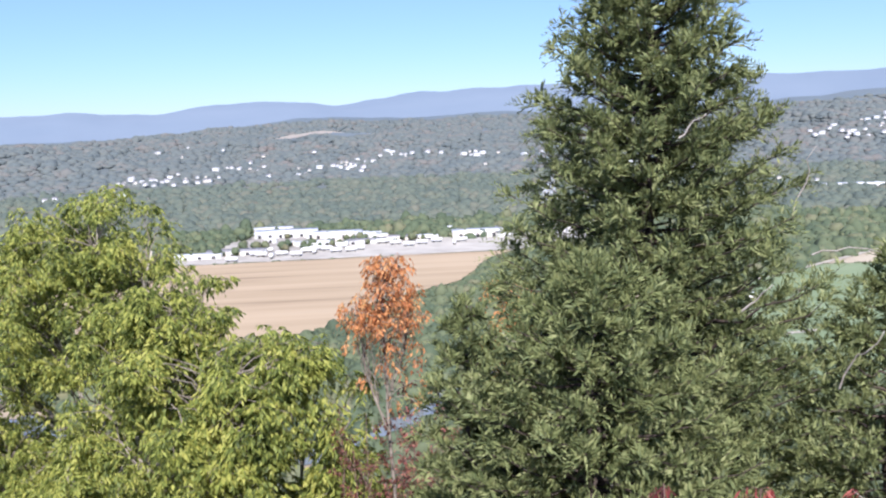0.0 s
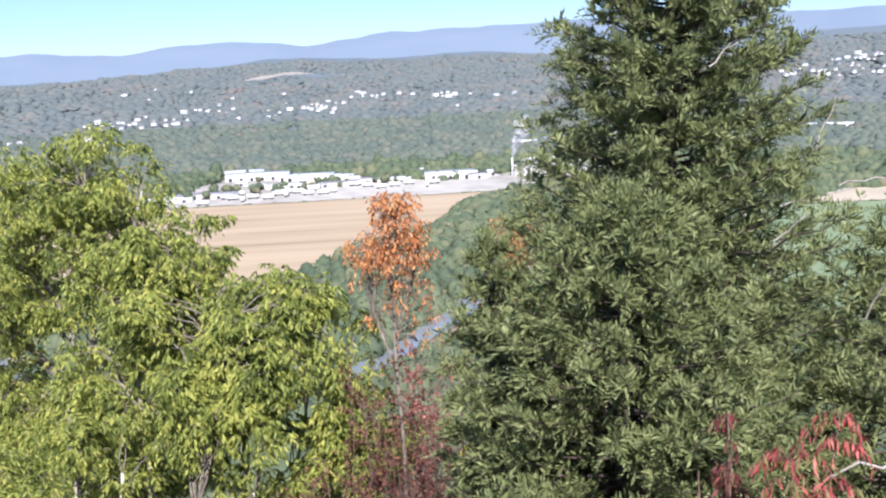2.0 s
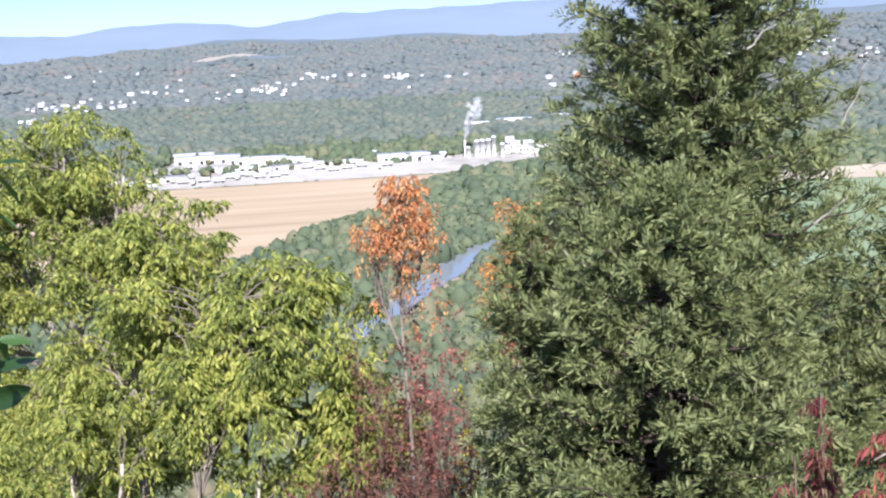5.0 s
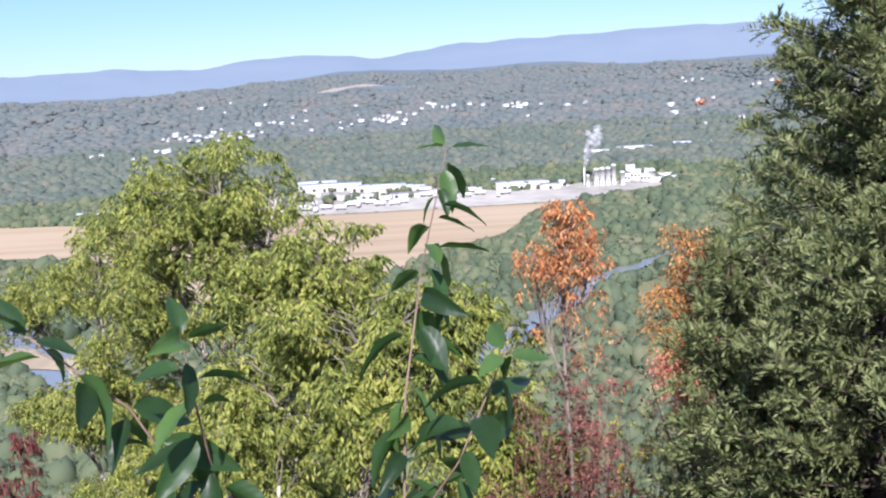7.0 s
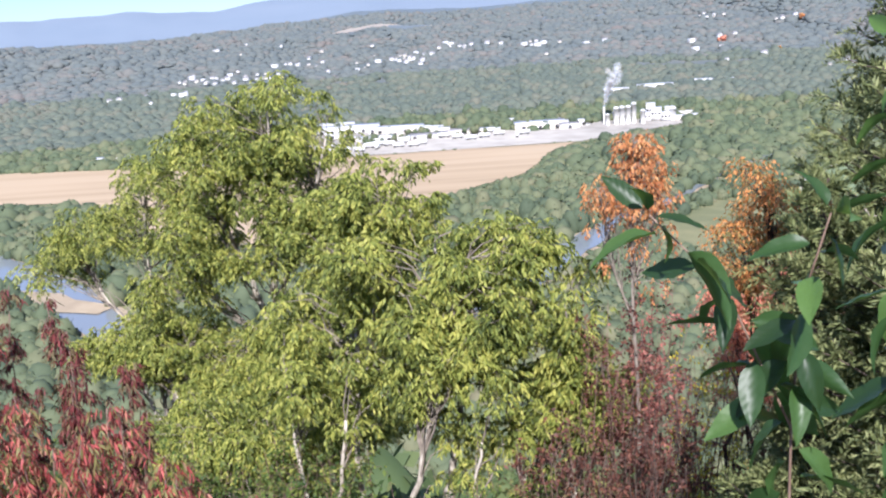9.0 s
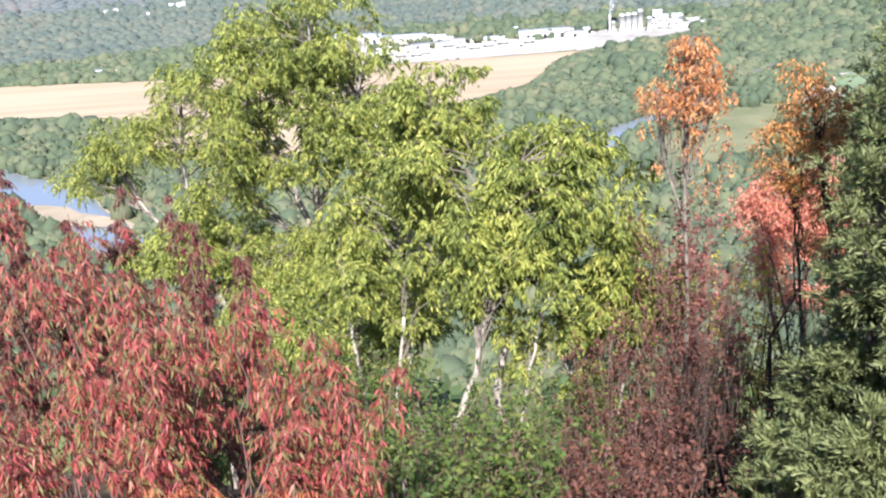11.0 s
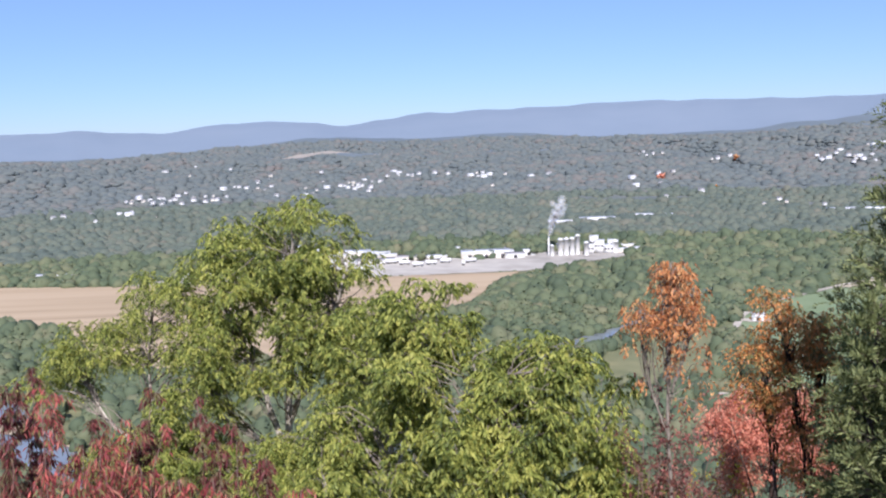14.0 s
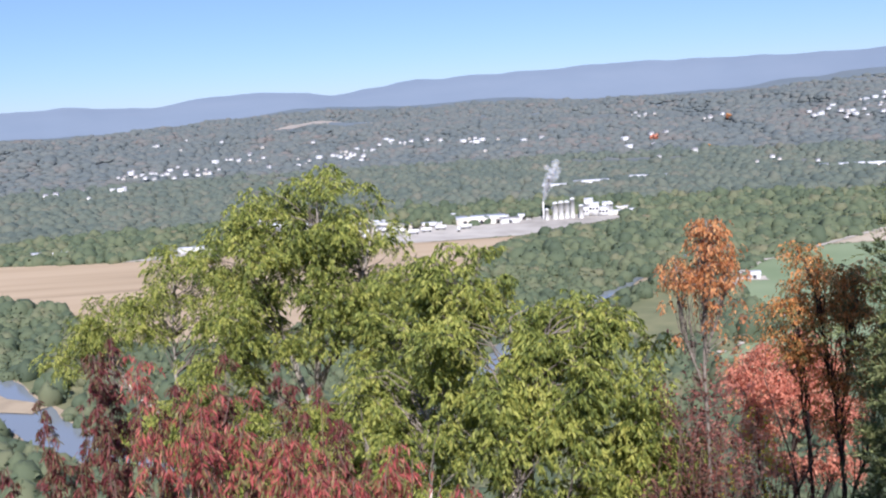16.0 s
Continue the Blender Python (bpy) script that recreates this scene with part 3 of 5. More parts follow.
for az, r, lx, ly, h, turn, wl, rf, bays in ((-26.5, 845, 60, 16, 6, 14, M_WHITE, M_ROOFWHITE, 5), (-23.6, 850, 52, 18, 7, 12, M_CREAM, M_ROOF, 5), (-20.6, 960, 62, 34, 9, 14, M_WHITE, M_ROOFWHITE, 6),
                                       (-21.4, 1000, 40, 20, 8, 20, M_CREAM, M_ROOFWHITE, 3), (-17.6, 930, 48, 26, 9, 12, M_CREAM, M_ROOFWHITE, 4), (-19.0, 880, 34, 14, 6, 16, M_WHITE, M_ROOFWHITE, 3),
                                       (-15.9, 875, 36, 15, 6, 15, M_WHITE, M_ROOF, 3), (-14.2, 890, 28, 14, 6, 10, M_CREAM, M_ROOF, 2), (-12.4, 885, 26, 14, 6, 18, M_CREAM, M_ROOFWHITE, 2),
                                       (-9.2, 888, 46, 26, 11, 15, M_CREAM, M_ROOFWHITE, 3), (-7.0, 900, 26, 16, 8, 12, M_WHITE, M_ROOFWHITE, 2), (-10.8, 900, 20, 10, 5, 25, M_WHITE, M_ROOF, 1),
                                       (-6.5, 1015, 30, 14, 7, 10, M_CREAM, M_ROOFWHITE, 2), (-4.6, 1180, 30, 16, 8, 8, M_WHITE, M_ROOFWHITE, 3), (-2.4, 1205, 44, 22, 9, 6, M_WHITE, M_ROOFWHITE, 4), (0.0, 1250, 34, 16, 8, 8, M_WHITE, M_ROOFWHITE, 3),
                                       (1.4, 1255, 26, 14, 7, 4, M_WHITE, M_ROOFWHITE, 2), (12.3, 1320, 90, 20, 9, 4, M_WHITE, M_ROOFWHITE, 6), (-33.5, 905, 60, 14, 6, 12, M_CREAM, M_ROOFWHITE, 3), (-31.0, 915, 30, 14, 6, 12, M_WHITE, M_ROOFWHITE, 2)):
    x, y = polar(az, r)
    shed(x, y, lx, ly, h, turn, wl, rf, "long low white shed with a pale metal roof" if wl is M_WHITE else "cream walled shed with loading doors", bays)

for k in range(20):
    az = rng.uniform(-22, -6.5) if k < 12 else rng.uniform(-4.5, 0.5)
    x, y = polar(az, (890 + rng.uniform(-20, 45)) if k < 12 else 912 + rng.uniform(-6, 34))
    big = rng.uniform(0.6, 1.5)
    shed(x, y, 14 * big, 8 * big, rng.uniform(6, 13), rng.uniform(0, 28), M_CREAM if k % 3 else M_WHITE, M_ROOF if k % 4 == 0 else M_ROOFWHITE, "small pale shed among the yards of the works", 1)

# trailers and vans parked in the yard
for k in range(34):
    az = rng.uniform(-25, -8)
    x, y = polar(az, 812 + (az + 25) * 2.4 + rng.uniform(-8, 36))
    t = thing("trailer", (x, y, VALLEY + 0.3), "white box trailer parked on the gravel", "trailer", "trailers in the yard")
    t.rotation_euler.z = radians(rng.choice([12, 14, 98]) + rng.normal() * 4)
    part("body", box(Shape(), -5, 5, -1.3, 1.3, 1.1, 4.0), M_WHITE, t)
    for wx in (-3.6, -2.4, 3.4):
        part("wheel", box(Shape(), wx - 0.5, wx + 0.5, -1.2, 1.2, 0, 1.0), M_DARK, t)


def silo(x, y, r, h):
    ob = thing("silo", (x, y, VALLEY + 0.3), "pale concrete silo with a domed cap", "silo", "silos of the works")
    a = np.linspace(0, 2 * np.pi, 25)[:-1]
    s = Shape()
    v = np.concatenate([np.stack([r * k * np.cos(a), r * k * np.sin(a), np.full(24, z)], -1) for k, z in ((1, 0), (1, h), (1.03, h), (1.03, h + 0.8))])
    i = np.arange(24)
    for q in range(3):
        s.add(np.zeros((0, 3)), np.zeros((0, 4), int))
    f = np.concatenate([np.stack([q * 24 + i, q * 24 + (i + 1) % 24, (q + 1) * 24 + (i + 1) % 24, (q + 1) * 24 + i], -1) for q in range(3)])
    s.add(v, f)
    part("barrel", s, M_CONCRETE, ob)
    c = Shape()
    v = np.concatenate([np.stack([r * k * np.cos(a), r * k * np.sin(a), np.full(24, h + 0.8 + z)], -1) for k, z in ((1.03, 0), (0.8, r * 0.3), (0.4, r * 0.5), (0.05, r * 0.56))])
    c.add(v, f)
    part("cap", c, M_ROOFWHITE, ob)


for az, r, rad, h in ((-4.65, 890, 2.5, 14), (-4.3, 890, 2.5, 14.5), (-3.95, 892, 2.5, 14.5), (-3.62, 894, 2.2, 17), (-5.15, 886, 1.8, 9), (-1.4, 905, 3.2, 10), (-3.1, 888, 2.2, 11)):
    silo(*polar(az, r), rad, h)
x, y = polar(-2.3, 905)
plant_hall = thing("process_hall", (x, y, VALLEY + 0.3), "stepped white process buildings beside the silos", "factory")
for x0, x1, y0, y1, z1 in ((-14, -5, -8, 8, 7), (-5, 4, -6, 8, 11), (4, 13, -8, 10, 6.5), (-10, -2, 9, 18, 14), (7, 14, 11, 18, 10)):
    part("block", box(Shape(), x0, x1, y0, y1, 0, z1), M_WHITE, plant_hall)
    part("roof", box(Shape(), x0 - 0.3, x1 + 0.3, y0 - 0.3, y1 + 0.3, z1 + 0.004, z1 + 0.8), M_ROOFWHITE, plant_hall)
    for k in range(3):
        wx = x0 + (x1 - x0) * (k + 0.5) / 3
        part("window", box(Shape(), wx - 1, wx + 1, y0 - 0.15, y0 + 0.1, z1 * 0.55, z1 * 0.55 + 2), M_DARK, plant_hall)
x, y = polar(-5.35, 893)
stack = thing("chimney_stack", (x, y, VALLEY + 0.3), "slim pale chimney stack of the works", "chimney")
s = Shape()
tube(s, [(0, 0, 0), (0, 0, 8), (0, 0, 16)], 1.0, 0.7, 12)
part("shaft", s, M_CONCRETE, stack)
s = Shape()
v0, f0 = ICO3
for k in range(44):
    t = k / 43
    spread = 1.1 + 6.0 * t ** 0.85
    off = rng.normal(size=3) * spread * np.array([0.45, 0.45, 0.3])
    c = np.array([0.2 + 12 * t ** 1.2, 2 * t, 16.5 + 32 * t]) + off * (0.3 + 0.7 * t)
    rr = spread * rng.uniform(0.45, 0.8) * (1.0 if t < 0.72 else 0.75)
    s.add(c + v0 * rr * (1 + 0.12 * rng.normal(size=(len(v0), 1))), f0)
steam = part("steam_plume", s, M_STEAM, smooth=True)
steam.location = (x, y, VALLEY + 0.3)
tagged(steam, "white steam drifting up from the chimney stack", "steam", kind="stuff")

# trees along the works
s = Shape()
n = 150
az = rng.uniform(-27, -6, n)
r = np.where(rng.uniform(size=n) < 0.55, 925 + rng.uniform(0, 60, n), 838 + (az + 25) * 2.6 + rng.uniform(0, 40, n))
w = rng.uniform(4, 8, n)
crowns(s, r * np.sin(np.radians(az)) - 3, r * np.cos(np.radians(az)), w * rng.uniform(0.8, 1.2, n), w, ICO2, 18, 0.24)
tagged(part("yard_trees", s, M_WOODS, smooth=True), "dark green trees and bushes between the sheds", "trees", kind="stuff")

# the farm building in the green field
x, y = 66, 586
barn = thing("barn", (x, y, VALLEY + 0.35), "small white farm building in the green field", "barn")
w, r = Shape(), Shape()
gable(w, r, 7, 5, 3, 1.5)
part("wall", w, M_WHITE, barn)
part("roof", r, M_ROOFWHITE, barn)
part("door", box(Shape(), -1, 1.2, -2.6, -2.4, 0, 2.3), M_DARK, barn)
sheet("barn_yard", [(57, 580), (74, 581), (73, 591), (59, 592)], VALLEY + 0.6, M_TRACK, "pale bare ground round the farm building", "yard")


def lone_tree(x, y, w, h, material, label):
    ob = thing("tree", (x, y, land_z(x, y)), label, "tree")
    s = Shape()
    v0, f0 = ICO2
    for k in range(9):
        c = np.array([rng.normal() * w * 0.2, rng.normal() * w * 0.2, h * (0.3 + 0.07 * k)])
        s.add(c + v0 * (w * rng.uniform(0.16, 0.32) * (1 - 0.06 * k)) * (1 + 0.25 * rng.normal(size=(len(v0), 1))), f0)
    leaves(s, np.array([0, 0, h * 0.55]) + rand_dir(700) * np.array([w * 0.4, w * 0.4, h * 0.45]) * rng.uniform(0.5, 1, (700, 1)), rand_dir(700), w * 0.1, w * 0.06)
    part("crown", s, material, ob)
    t = Shape()
    tube(t, [(0, 0, -1), (0, 0, h * 0.5)], w * 0.05, w * 0.03, 6)
    part("trunk", t, M_DARKBARK, ob)


lone_tree(*polar(1.4, 1660), 15, 14, M_SALMON, "bright red autumn tree among the houses")
lone_tree(*polar(4.4, 1560), 11, 9, M_RUSTGREEN, "golden tree on the far side of the valley")
lone_tree(*polar(5.6, 1950), 13, 10, M_ORANGE, "orange tree on the far hill")


# ---- trees on the slope ----
def clump_tree(name, base, trunk_pts, crown, label, leaf, bark, clumps, per, size, r0, category="tree", frond=9, lean=0.0, leaf_len=(0.05, 0.08), gap=0.35, shell=0.45, twig=True, slim=0.42):
    """A broadleaf tree: trunk, limbs out to many clumps, and drooping fronds of small leaves in each clump.
    crown: ellipsoids (centre, radii, share) relative to the base."""
    ob = thing(name, base, label, category)
    tr = Shape()
    tops = []
    for pts, ra, rb in trunk_pts:
        pts = np.asarray(pts, float)
        t = np.linspace(0, len(pts) - 1, 18)
        line = np.stack([np.interp(t, np.arange(len(pts)), pts[:, c]) for c in range(3)], -1)
        line[1:-1] += rng.normal(size=(16, 3)) * ra * 0.25
        tube(tr, line, ra, rb, 8, 0.06)
        tops.append(line)
    part("trunk", tr, bark, ob)
    limb, cr = Shape(), Shape()
    share = np.array([c[2] for c in crown], float)
    share /= share.sum()
    for (c, rad, _), sh in zip(crown, share):
        c, rad = np.array(c, float), np.array(rad, float)
        k = max(3, int(clumps * sh))
        d = rand_dir(k)
        d[:, 2] = d[:, 2] * 0.9 + 0.1
        q = shell + (1 - shell) * rng.uniform(0, 1, k) ** 0.6
        cen = c + d * rad * q[:, None]
        keep = (np.sin(cen[:, 0] * 2.1 + 1.3 * cen[:, 2]) + np.sin(cen[:, 1] * 1.7 - cen[:, 2] * 2.3 + 2) + rng.normal(size=k) * 0.5) > -2.0 + gap
        cen = cen[keep]
        for p in cen:
            line = min(tops, key=lambda ln: np.min(np.linalg.norm(ln - p, axis=1)))
            below = line[line[:, 2] < p[2] - 0.15]
            near = below[below[:, 2] > p[2] - 1.9]
            start = near[int(rng.integers(len(near)))] if len(near) else (below[-1] if len(below) else line[0])
            ln = np.linalg.norm(p - start)
            tube(limb, bend(start, p, 0.12, 6, 0.035), min(r0, 0.008 + 0.008 * ln), 0.004, 4)
            nf = int(per * rng.uniform(0.6, 1.4))
            sp = size * rng.uniform(0.7, 1.25)
            off = rand_dir(nf) * np.array([sp, sp, sp * 0.55]) * rng.uniform(0.2, 1, (nf, 1)) ** 0.5
            root = p + off
            out = unit(off * np.array([1, 1, 0.4]) + 0.5 * rand_dir(nf) * size)
            out[:, 2] -= 0.35 + lean
            fl = rng.uniform(0.14, 0.3, nf) * (size / 0.5)
            for j in range(frond):
                t = j / max(1, frond - 1)
                pos = root + out * (fl * t)[:, None] + np.array([0, 0, -1.0]) * (fl * 0.5 * t * t)[:, None]
                sidew = unit(np.cross(out, np.array([0, 0, 1.0]))) * (1 if j % 2 else -1)
                way = unit(out) * 0.5 + sidew * 0.6 + np.array([0, 0, -0.75]) + 0.35 * rand_dir(nf)
                L = rng.uniform(*leaf_len, nf)
                leaves(cr, pos, way, L, L * slim)
            if twig:
                for m in range(3):
                    tube(limb, bend(p, root[rng.integers(nf)] + out[0] * 0.1, 0.1, 3, 0.05), 0.006, 0.002, 3)
    tagged(part("branchwork", limb, M_BARK if bark is M_PALEBARK else bark, ob), kind="stuff")
    part("crown", cr, leaf, ob)
    return ob


def gz(x, y):
    return land_z(x, y) - 0.15


LL = (0.10, 0.165)
# tall honey locust
bx, by = -14.9, 23.2
g = gz(bx, by)
clump_tree("locust_tree", (bx, by, g), [([(0, 0, 0), (0, 0, -9 - g), (0.1, 0, -6 - g), (0.4, 0, -3 - g), (0.5, 0, -0.9 - g)], 0.17, 0.02), ([(0, 0, -7.4 - g), (-1.3, 0.2, -4 - g), (-2.1, 0.2, -2 - g)], 0.09, 0.02), ([(0.1, 0, -6.6 - g), (1.5, -0.3, -3.8 - g), (2.1, -0.2, -2 - g)], 0.09, 0.02), ([(0, 0, -8 - g), (1.6, -0.5, -6.4 - g), (2.8, -0.6, -5.2 - g)], 0.07, 0.02), ([(0, 0, -7.8 - g), (-1.4, -0.5, -6.2 - g), (-2.5, -0.6, -5 - g)], 0.07, 0.02)],
           [((0.3, 0, -g - 1.8), (2.3, 2.0, 1.5), 2.1), ((-1.3, -0.2, -g - 2.7), (1.75, 2.0, 1.6), 1.6), ((1.7, -0.3, -g - 3.0), (1.6, 2.0, 1.6), 1.3), ((-0.3, -0.8, -g - 4.4), (2.5, 2.0, 1.2), 1.7), ((2.6, -0.9, -g - 4.4), (1.5, 1.5, 1.4), 1.0), ((1.6, -1.2, -g - 7.3), (2.2, 1.6, 1.2), 1.3), ((-0.8, -1.0, -g - 7.9), (1.8, 1.4, 1.0), 0.9), ((3.6, -1.0, -g - 6.6), (1.3, 1.4, 1.2), 0.8), ((2.7, -0.6, -g - 5.6), (1.4, 1.5, 1.2), 0.7), ((-2.2, -0.6, -g - 5.8), (1.5, 1.4, 0.9), 0.5)],
           "tall locust tree with feathery yellow-green leaves", M_LOCUST, M_PALEBARK, 520, 24, 0.40, 0.05, leaf_len=LL, slim=0.3, gap=0.3, shell=0.4)
# broad locust before it
bx, by = -8.3, 17.2
g = gz(bx, by)
clump_tree("locust_tree", (bx, by, g), [([(0, 0, 0), (-0.3, 0, -8.6 - g), (0.1, 0, -6.6 - g), (-0.2, 0, -3.2 - g)], 0.13, 0.02), ([(-1.0, -1.6, 0.9), (-0.7, -1.8, -8.2 - g), (-0.2, -1.9, -7 - g), (0.2, -1.2, -4.6 - g), (0.5, -0.8, -3.4 - g)], 0.09, 0.012), ([(1.1, 0.4, 0), (1.3, 0.2, -8.4 - g), (1.0, 0.1, -7.2 - g), (1.5, 0, -5 - g)], 0.10, 0.02), ([(1.3, 0.2, -8.4 - g), (1.9, 0.2, -7.2 - g), (2.2, 0, -5.2 - g)], 0.06, 0.015), ([(-2.3, 0.8, 0), (-2.4, 0.6, -8 - g), (-2.0, 0.6, -4.2 - g)], 0.09, 0.02), ([(-2.0, 0.6, -6 - g), (-1.6, 0.9, -4 - g), (-1.1, 1.0, -2.6 - g)], 0.05, 0.015), ([(-1.9, -1.6, 1.0), (-2.1, -1.7, -9 - g), (-1.7, -1.5, -6.2 - g)], 0.07, 0.03), ([(-2.9, -1.0, 0.8), (-2.8, -1.1, -8.8 - g), (-3.1, -0.9, -6 - g)], 0.07, 0.03), ([(0.5, -1.8, 0.9), (0.4, -1.9, -9 - g), (0.9, -1.7, -6.4 - g)], 0.06, 0.025), ([(2.3, -0.8, 0.4), (2.2, -0.9, -9 - g), (2.6, -0.6, -6.6 - g)], 0.06, 0.025)],
           [((-1.3, 1.0, -g - 2.7), (1.1, 1.3, 1.0), 0.7), ((-2.6, 0.9, -g - 3.3), (0.9, 1.0, 1.0), 0.4), ((-0.7, 0, -g - 3.9), (1.9, 1.6, 1.3), 1.1), ((1.3, -0.4, -g - 4.3), (1.7, 1.5, 1.4), 1.3), ((1.1, -0.2, -g - 3.4), (1.1, 1.0, 0.8), 0.7), ((-3.0, 0.6, -g - 5.0), (1.2, 1.2, 1.0), 0.7), ((0.3, -1.5, -g - 4.6), (1.1, 0.6, 0.8), 0.6), ((2.5, -0.5, -g - 6.4), (0.9, 1.0, 0.8), 0.5), ((0.2, -1.0, -g - 5.5), (2.3, 1.4, 1.0), 1.0), ((2.3, -0.3, -g - 5.9), (1.1, 1.2, 1.2), 0.8), ((-1.9, -0.6, -g - 5.9), (1.4, 1.2, 1.1), 0.6), ((0.9, -0.6, -g - 7.0), (1.9, 1.0, 0.7), 0.25), ((1.6, -0.4, -g - 8.0), (1.3, 0.9, 0.7), 0.12)],
           "broad locust tree with yellow-green feathery leaves and pale trunks", M_LOCUST, M_PALEBARK, 560, 23, 0.33, 0.04, leaf_len=LL, slim=0.3, gap=0.75, shell=0.4)
# smaller locust with a pale fork
bx, by = -21.2, 27.4
g = gz(bx, by)
clump_tree("locust_tree", (bx, by, g), [([(0, 0, 0), (0.1, 0, -12 - g), (0.0, 0, -9.5 - g), (-0.15, 0, -7 - g), (0.2, 0, -4 - g)], 0.14, 0.02), ([(0.0, 0, -9.7 - g), (-0.8, 0, -8.9 - g), (-1.7, 0, -8.1 - g), (-2.6, 0, -6.6 - g)], 0.09, 0.02)],
           [((0.4, 0, -g - 4.2), (1.6, 1.4, 1.3), 1.0), ((-1.6, 0, -g - 5.6), (1.9, 1.5, 1.0), 1.0), ((1.6, 0, -g - 6.2), (1.4, 1.3, 1.2), 0.7), ((-3.4, 0, -g - 6.8), (1.3, 1.3, 0.9), 0.5)],
           "thin locust tree with a forked pale trunk", M_LOCUST, M_PALEBARK, 130, 28, 0.5, 0.05, gap=0.5, leaf_len=LL, slim=0.3)
# young locust low on the slope
bx, by = -13.2, 17.5
g = gz(bx, by)
clump_tree("locust_tree", (bx, by, g), [([(0, 0, 0), (0.1, 0, -9.6 - g), (0.0, 0, -7.4 - g)], 0.10, 0.02), ([(0.7, 0.4, 0), (0.9, 0.4, -9.2 - g), (0.6, 0.2, -7.6 - g)], 0.08, 0.02)],
           [((0, 0, -g - 7.6), (1.3, 1.2, 0.9), 1.0), ((1.6, 0, -g - 8.0), (1.2, 1.2, 0.9), 0.8), ((-1.6, 0, -g - 8.2), (1.2, 1.2, 0.9), 0.8)],
           "low young locust with green leaves and a pale trunk", M_LOCUST, M_PALEBARK, 90, 28, 0.42, 0.04, leaf_len=LL, slim=0.3)

# two thin locusts below the tall one
for bx, by, top in ((-17.2, 22.3, -6.2), (-15.2, 19.6, -7.4), (-12.5, 20.4, -6.4), (-13.9, 20.0, -8.2), (-19.0, 23.4, -6.6)):
    g = gz(bx, by)
    clump_tree("locust_tree", (bx, by, g), [([(0, 0, 0), (0.2, 0, top - 3.5 - g), (0.0, 0, top - 0.6 - g)], 0.10, 0.02), ([(0.1, 0, top - 4 - g), (-0.9, 0.2, top - 2 - g), (-1.2, 0.2, top - 0.9 - g)], 0.07, 0.02)],
               [((0, 0, top - 0.9 - g), (1.2, 1.2, 0.8), 1.0), ((-1.2, 0, top - 1.4 - g), (1.1, 1.1, 0.8), 0.8), ((1.0, 0, top - 1.9 - g), (1.2, 1.1, 0.8), 0.8)],
               "thin young locust with pale stems and sparse leaves", M_LOCUST, M_PALEBARK, 105, 24, 0.4, 0.04, leaf_len=LL, slim=0.3, gap=0.3)

# slim tree with orange leaves at its top
bx, by = -4.76, 16.0
g = gz(bx, by)
clump_tree("slim_orange_tree", (bx, by, g), [([(0.05, 0, 0), (-0.1, 0, -8.6 - g), (0.06, 0, -7 - g), (0.02, 0, -4.4 - g), (-0.04, 0, -2.5 - g), (0.05, 0, -g - 1.15)], 0.06, 0.01), ([(0, 0, -4.3 - g), (-0.42, 0.1, -3.2 - g), (-0.5, 0.1, -2.2 - g)], 0.02, 0.006), ([(0, 0, -3.6 - g), (0.3, 0.1, -2.8 - g), (0.4, 0, -2.1 - g)], 0.018, 0.006), ([(-0.1, 0, -8.5 - g), (0.3, 0, -8.0 - g), (0.5, -0.1, -7.4 - g)], 0.045, 0.02)],
           [((0.06, 0, -g - 1.3), (0.3, 0.35, 0.3), 1.0), ((0.16, 0, -g - 1.7), (0.42, 0.45, 0.36), 1.3), ((-0.4, 0, -g - 2.12), (0.45, 0.5, 0.3), 1.3), ((0.15, 0, -g - 2.15), (0.5, 0.5, 0.28), 1.0), ((-0.15, 0, -g - 2.75), (0.65, 0.6, 0.4), 0.35), ((0.5, 0, -g - 2.9), (0.5, 0.4, 0.4), 0.25), ((0.1, 0, -g - 3.5), (0.75, 0.5, 0.4), 0.25)],
           "slim upright tree with orange leaves thinning on a grey stem", M_ORANGE, M_BARK, 100, 10, 0.20, 0.010, frond=4, leaf_len=(0.06, 0.11), gap=0.1, lean=0.5)
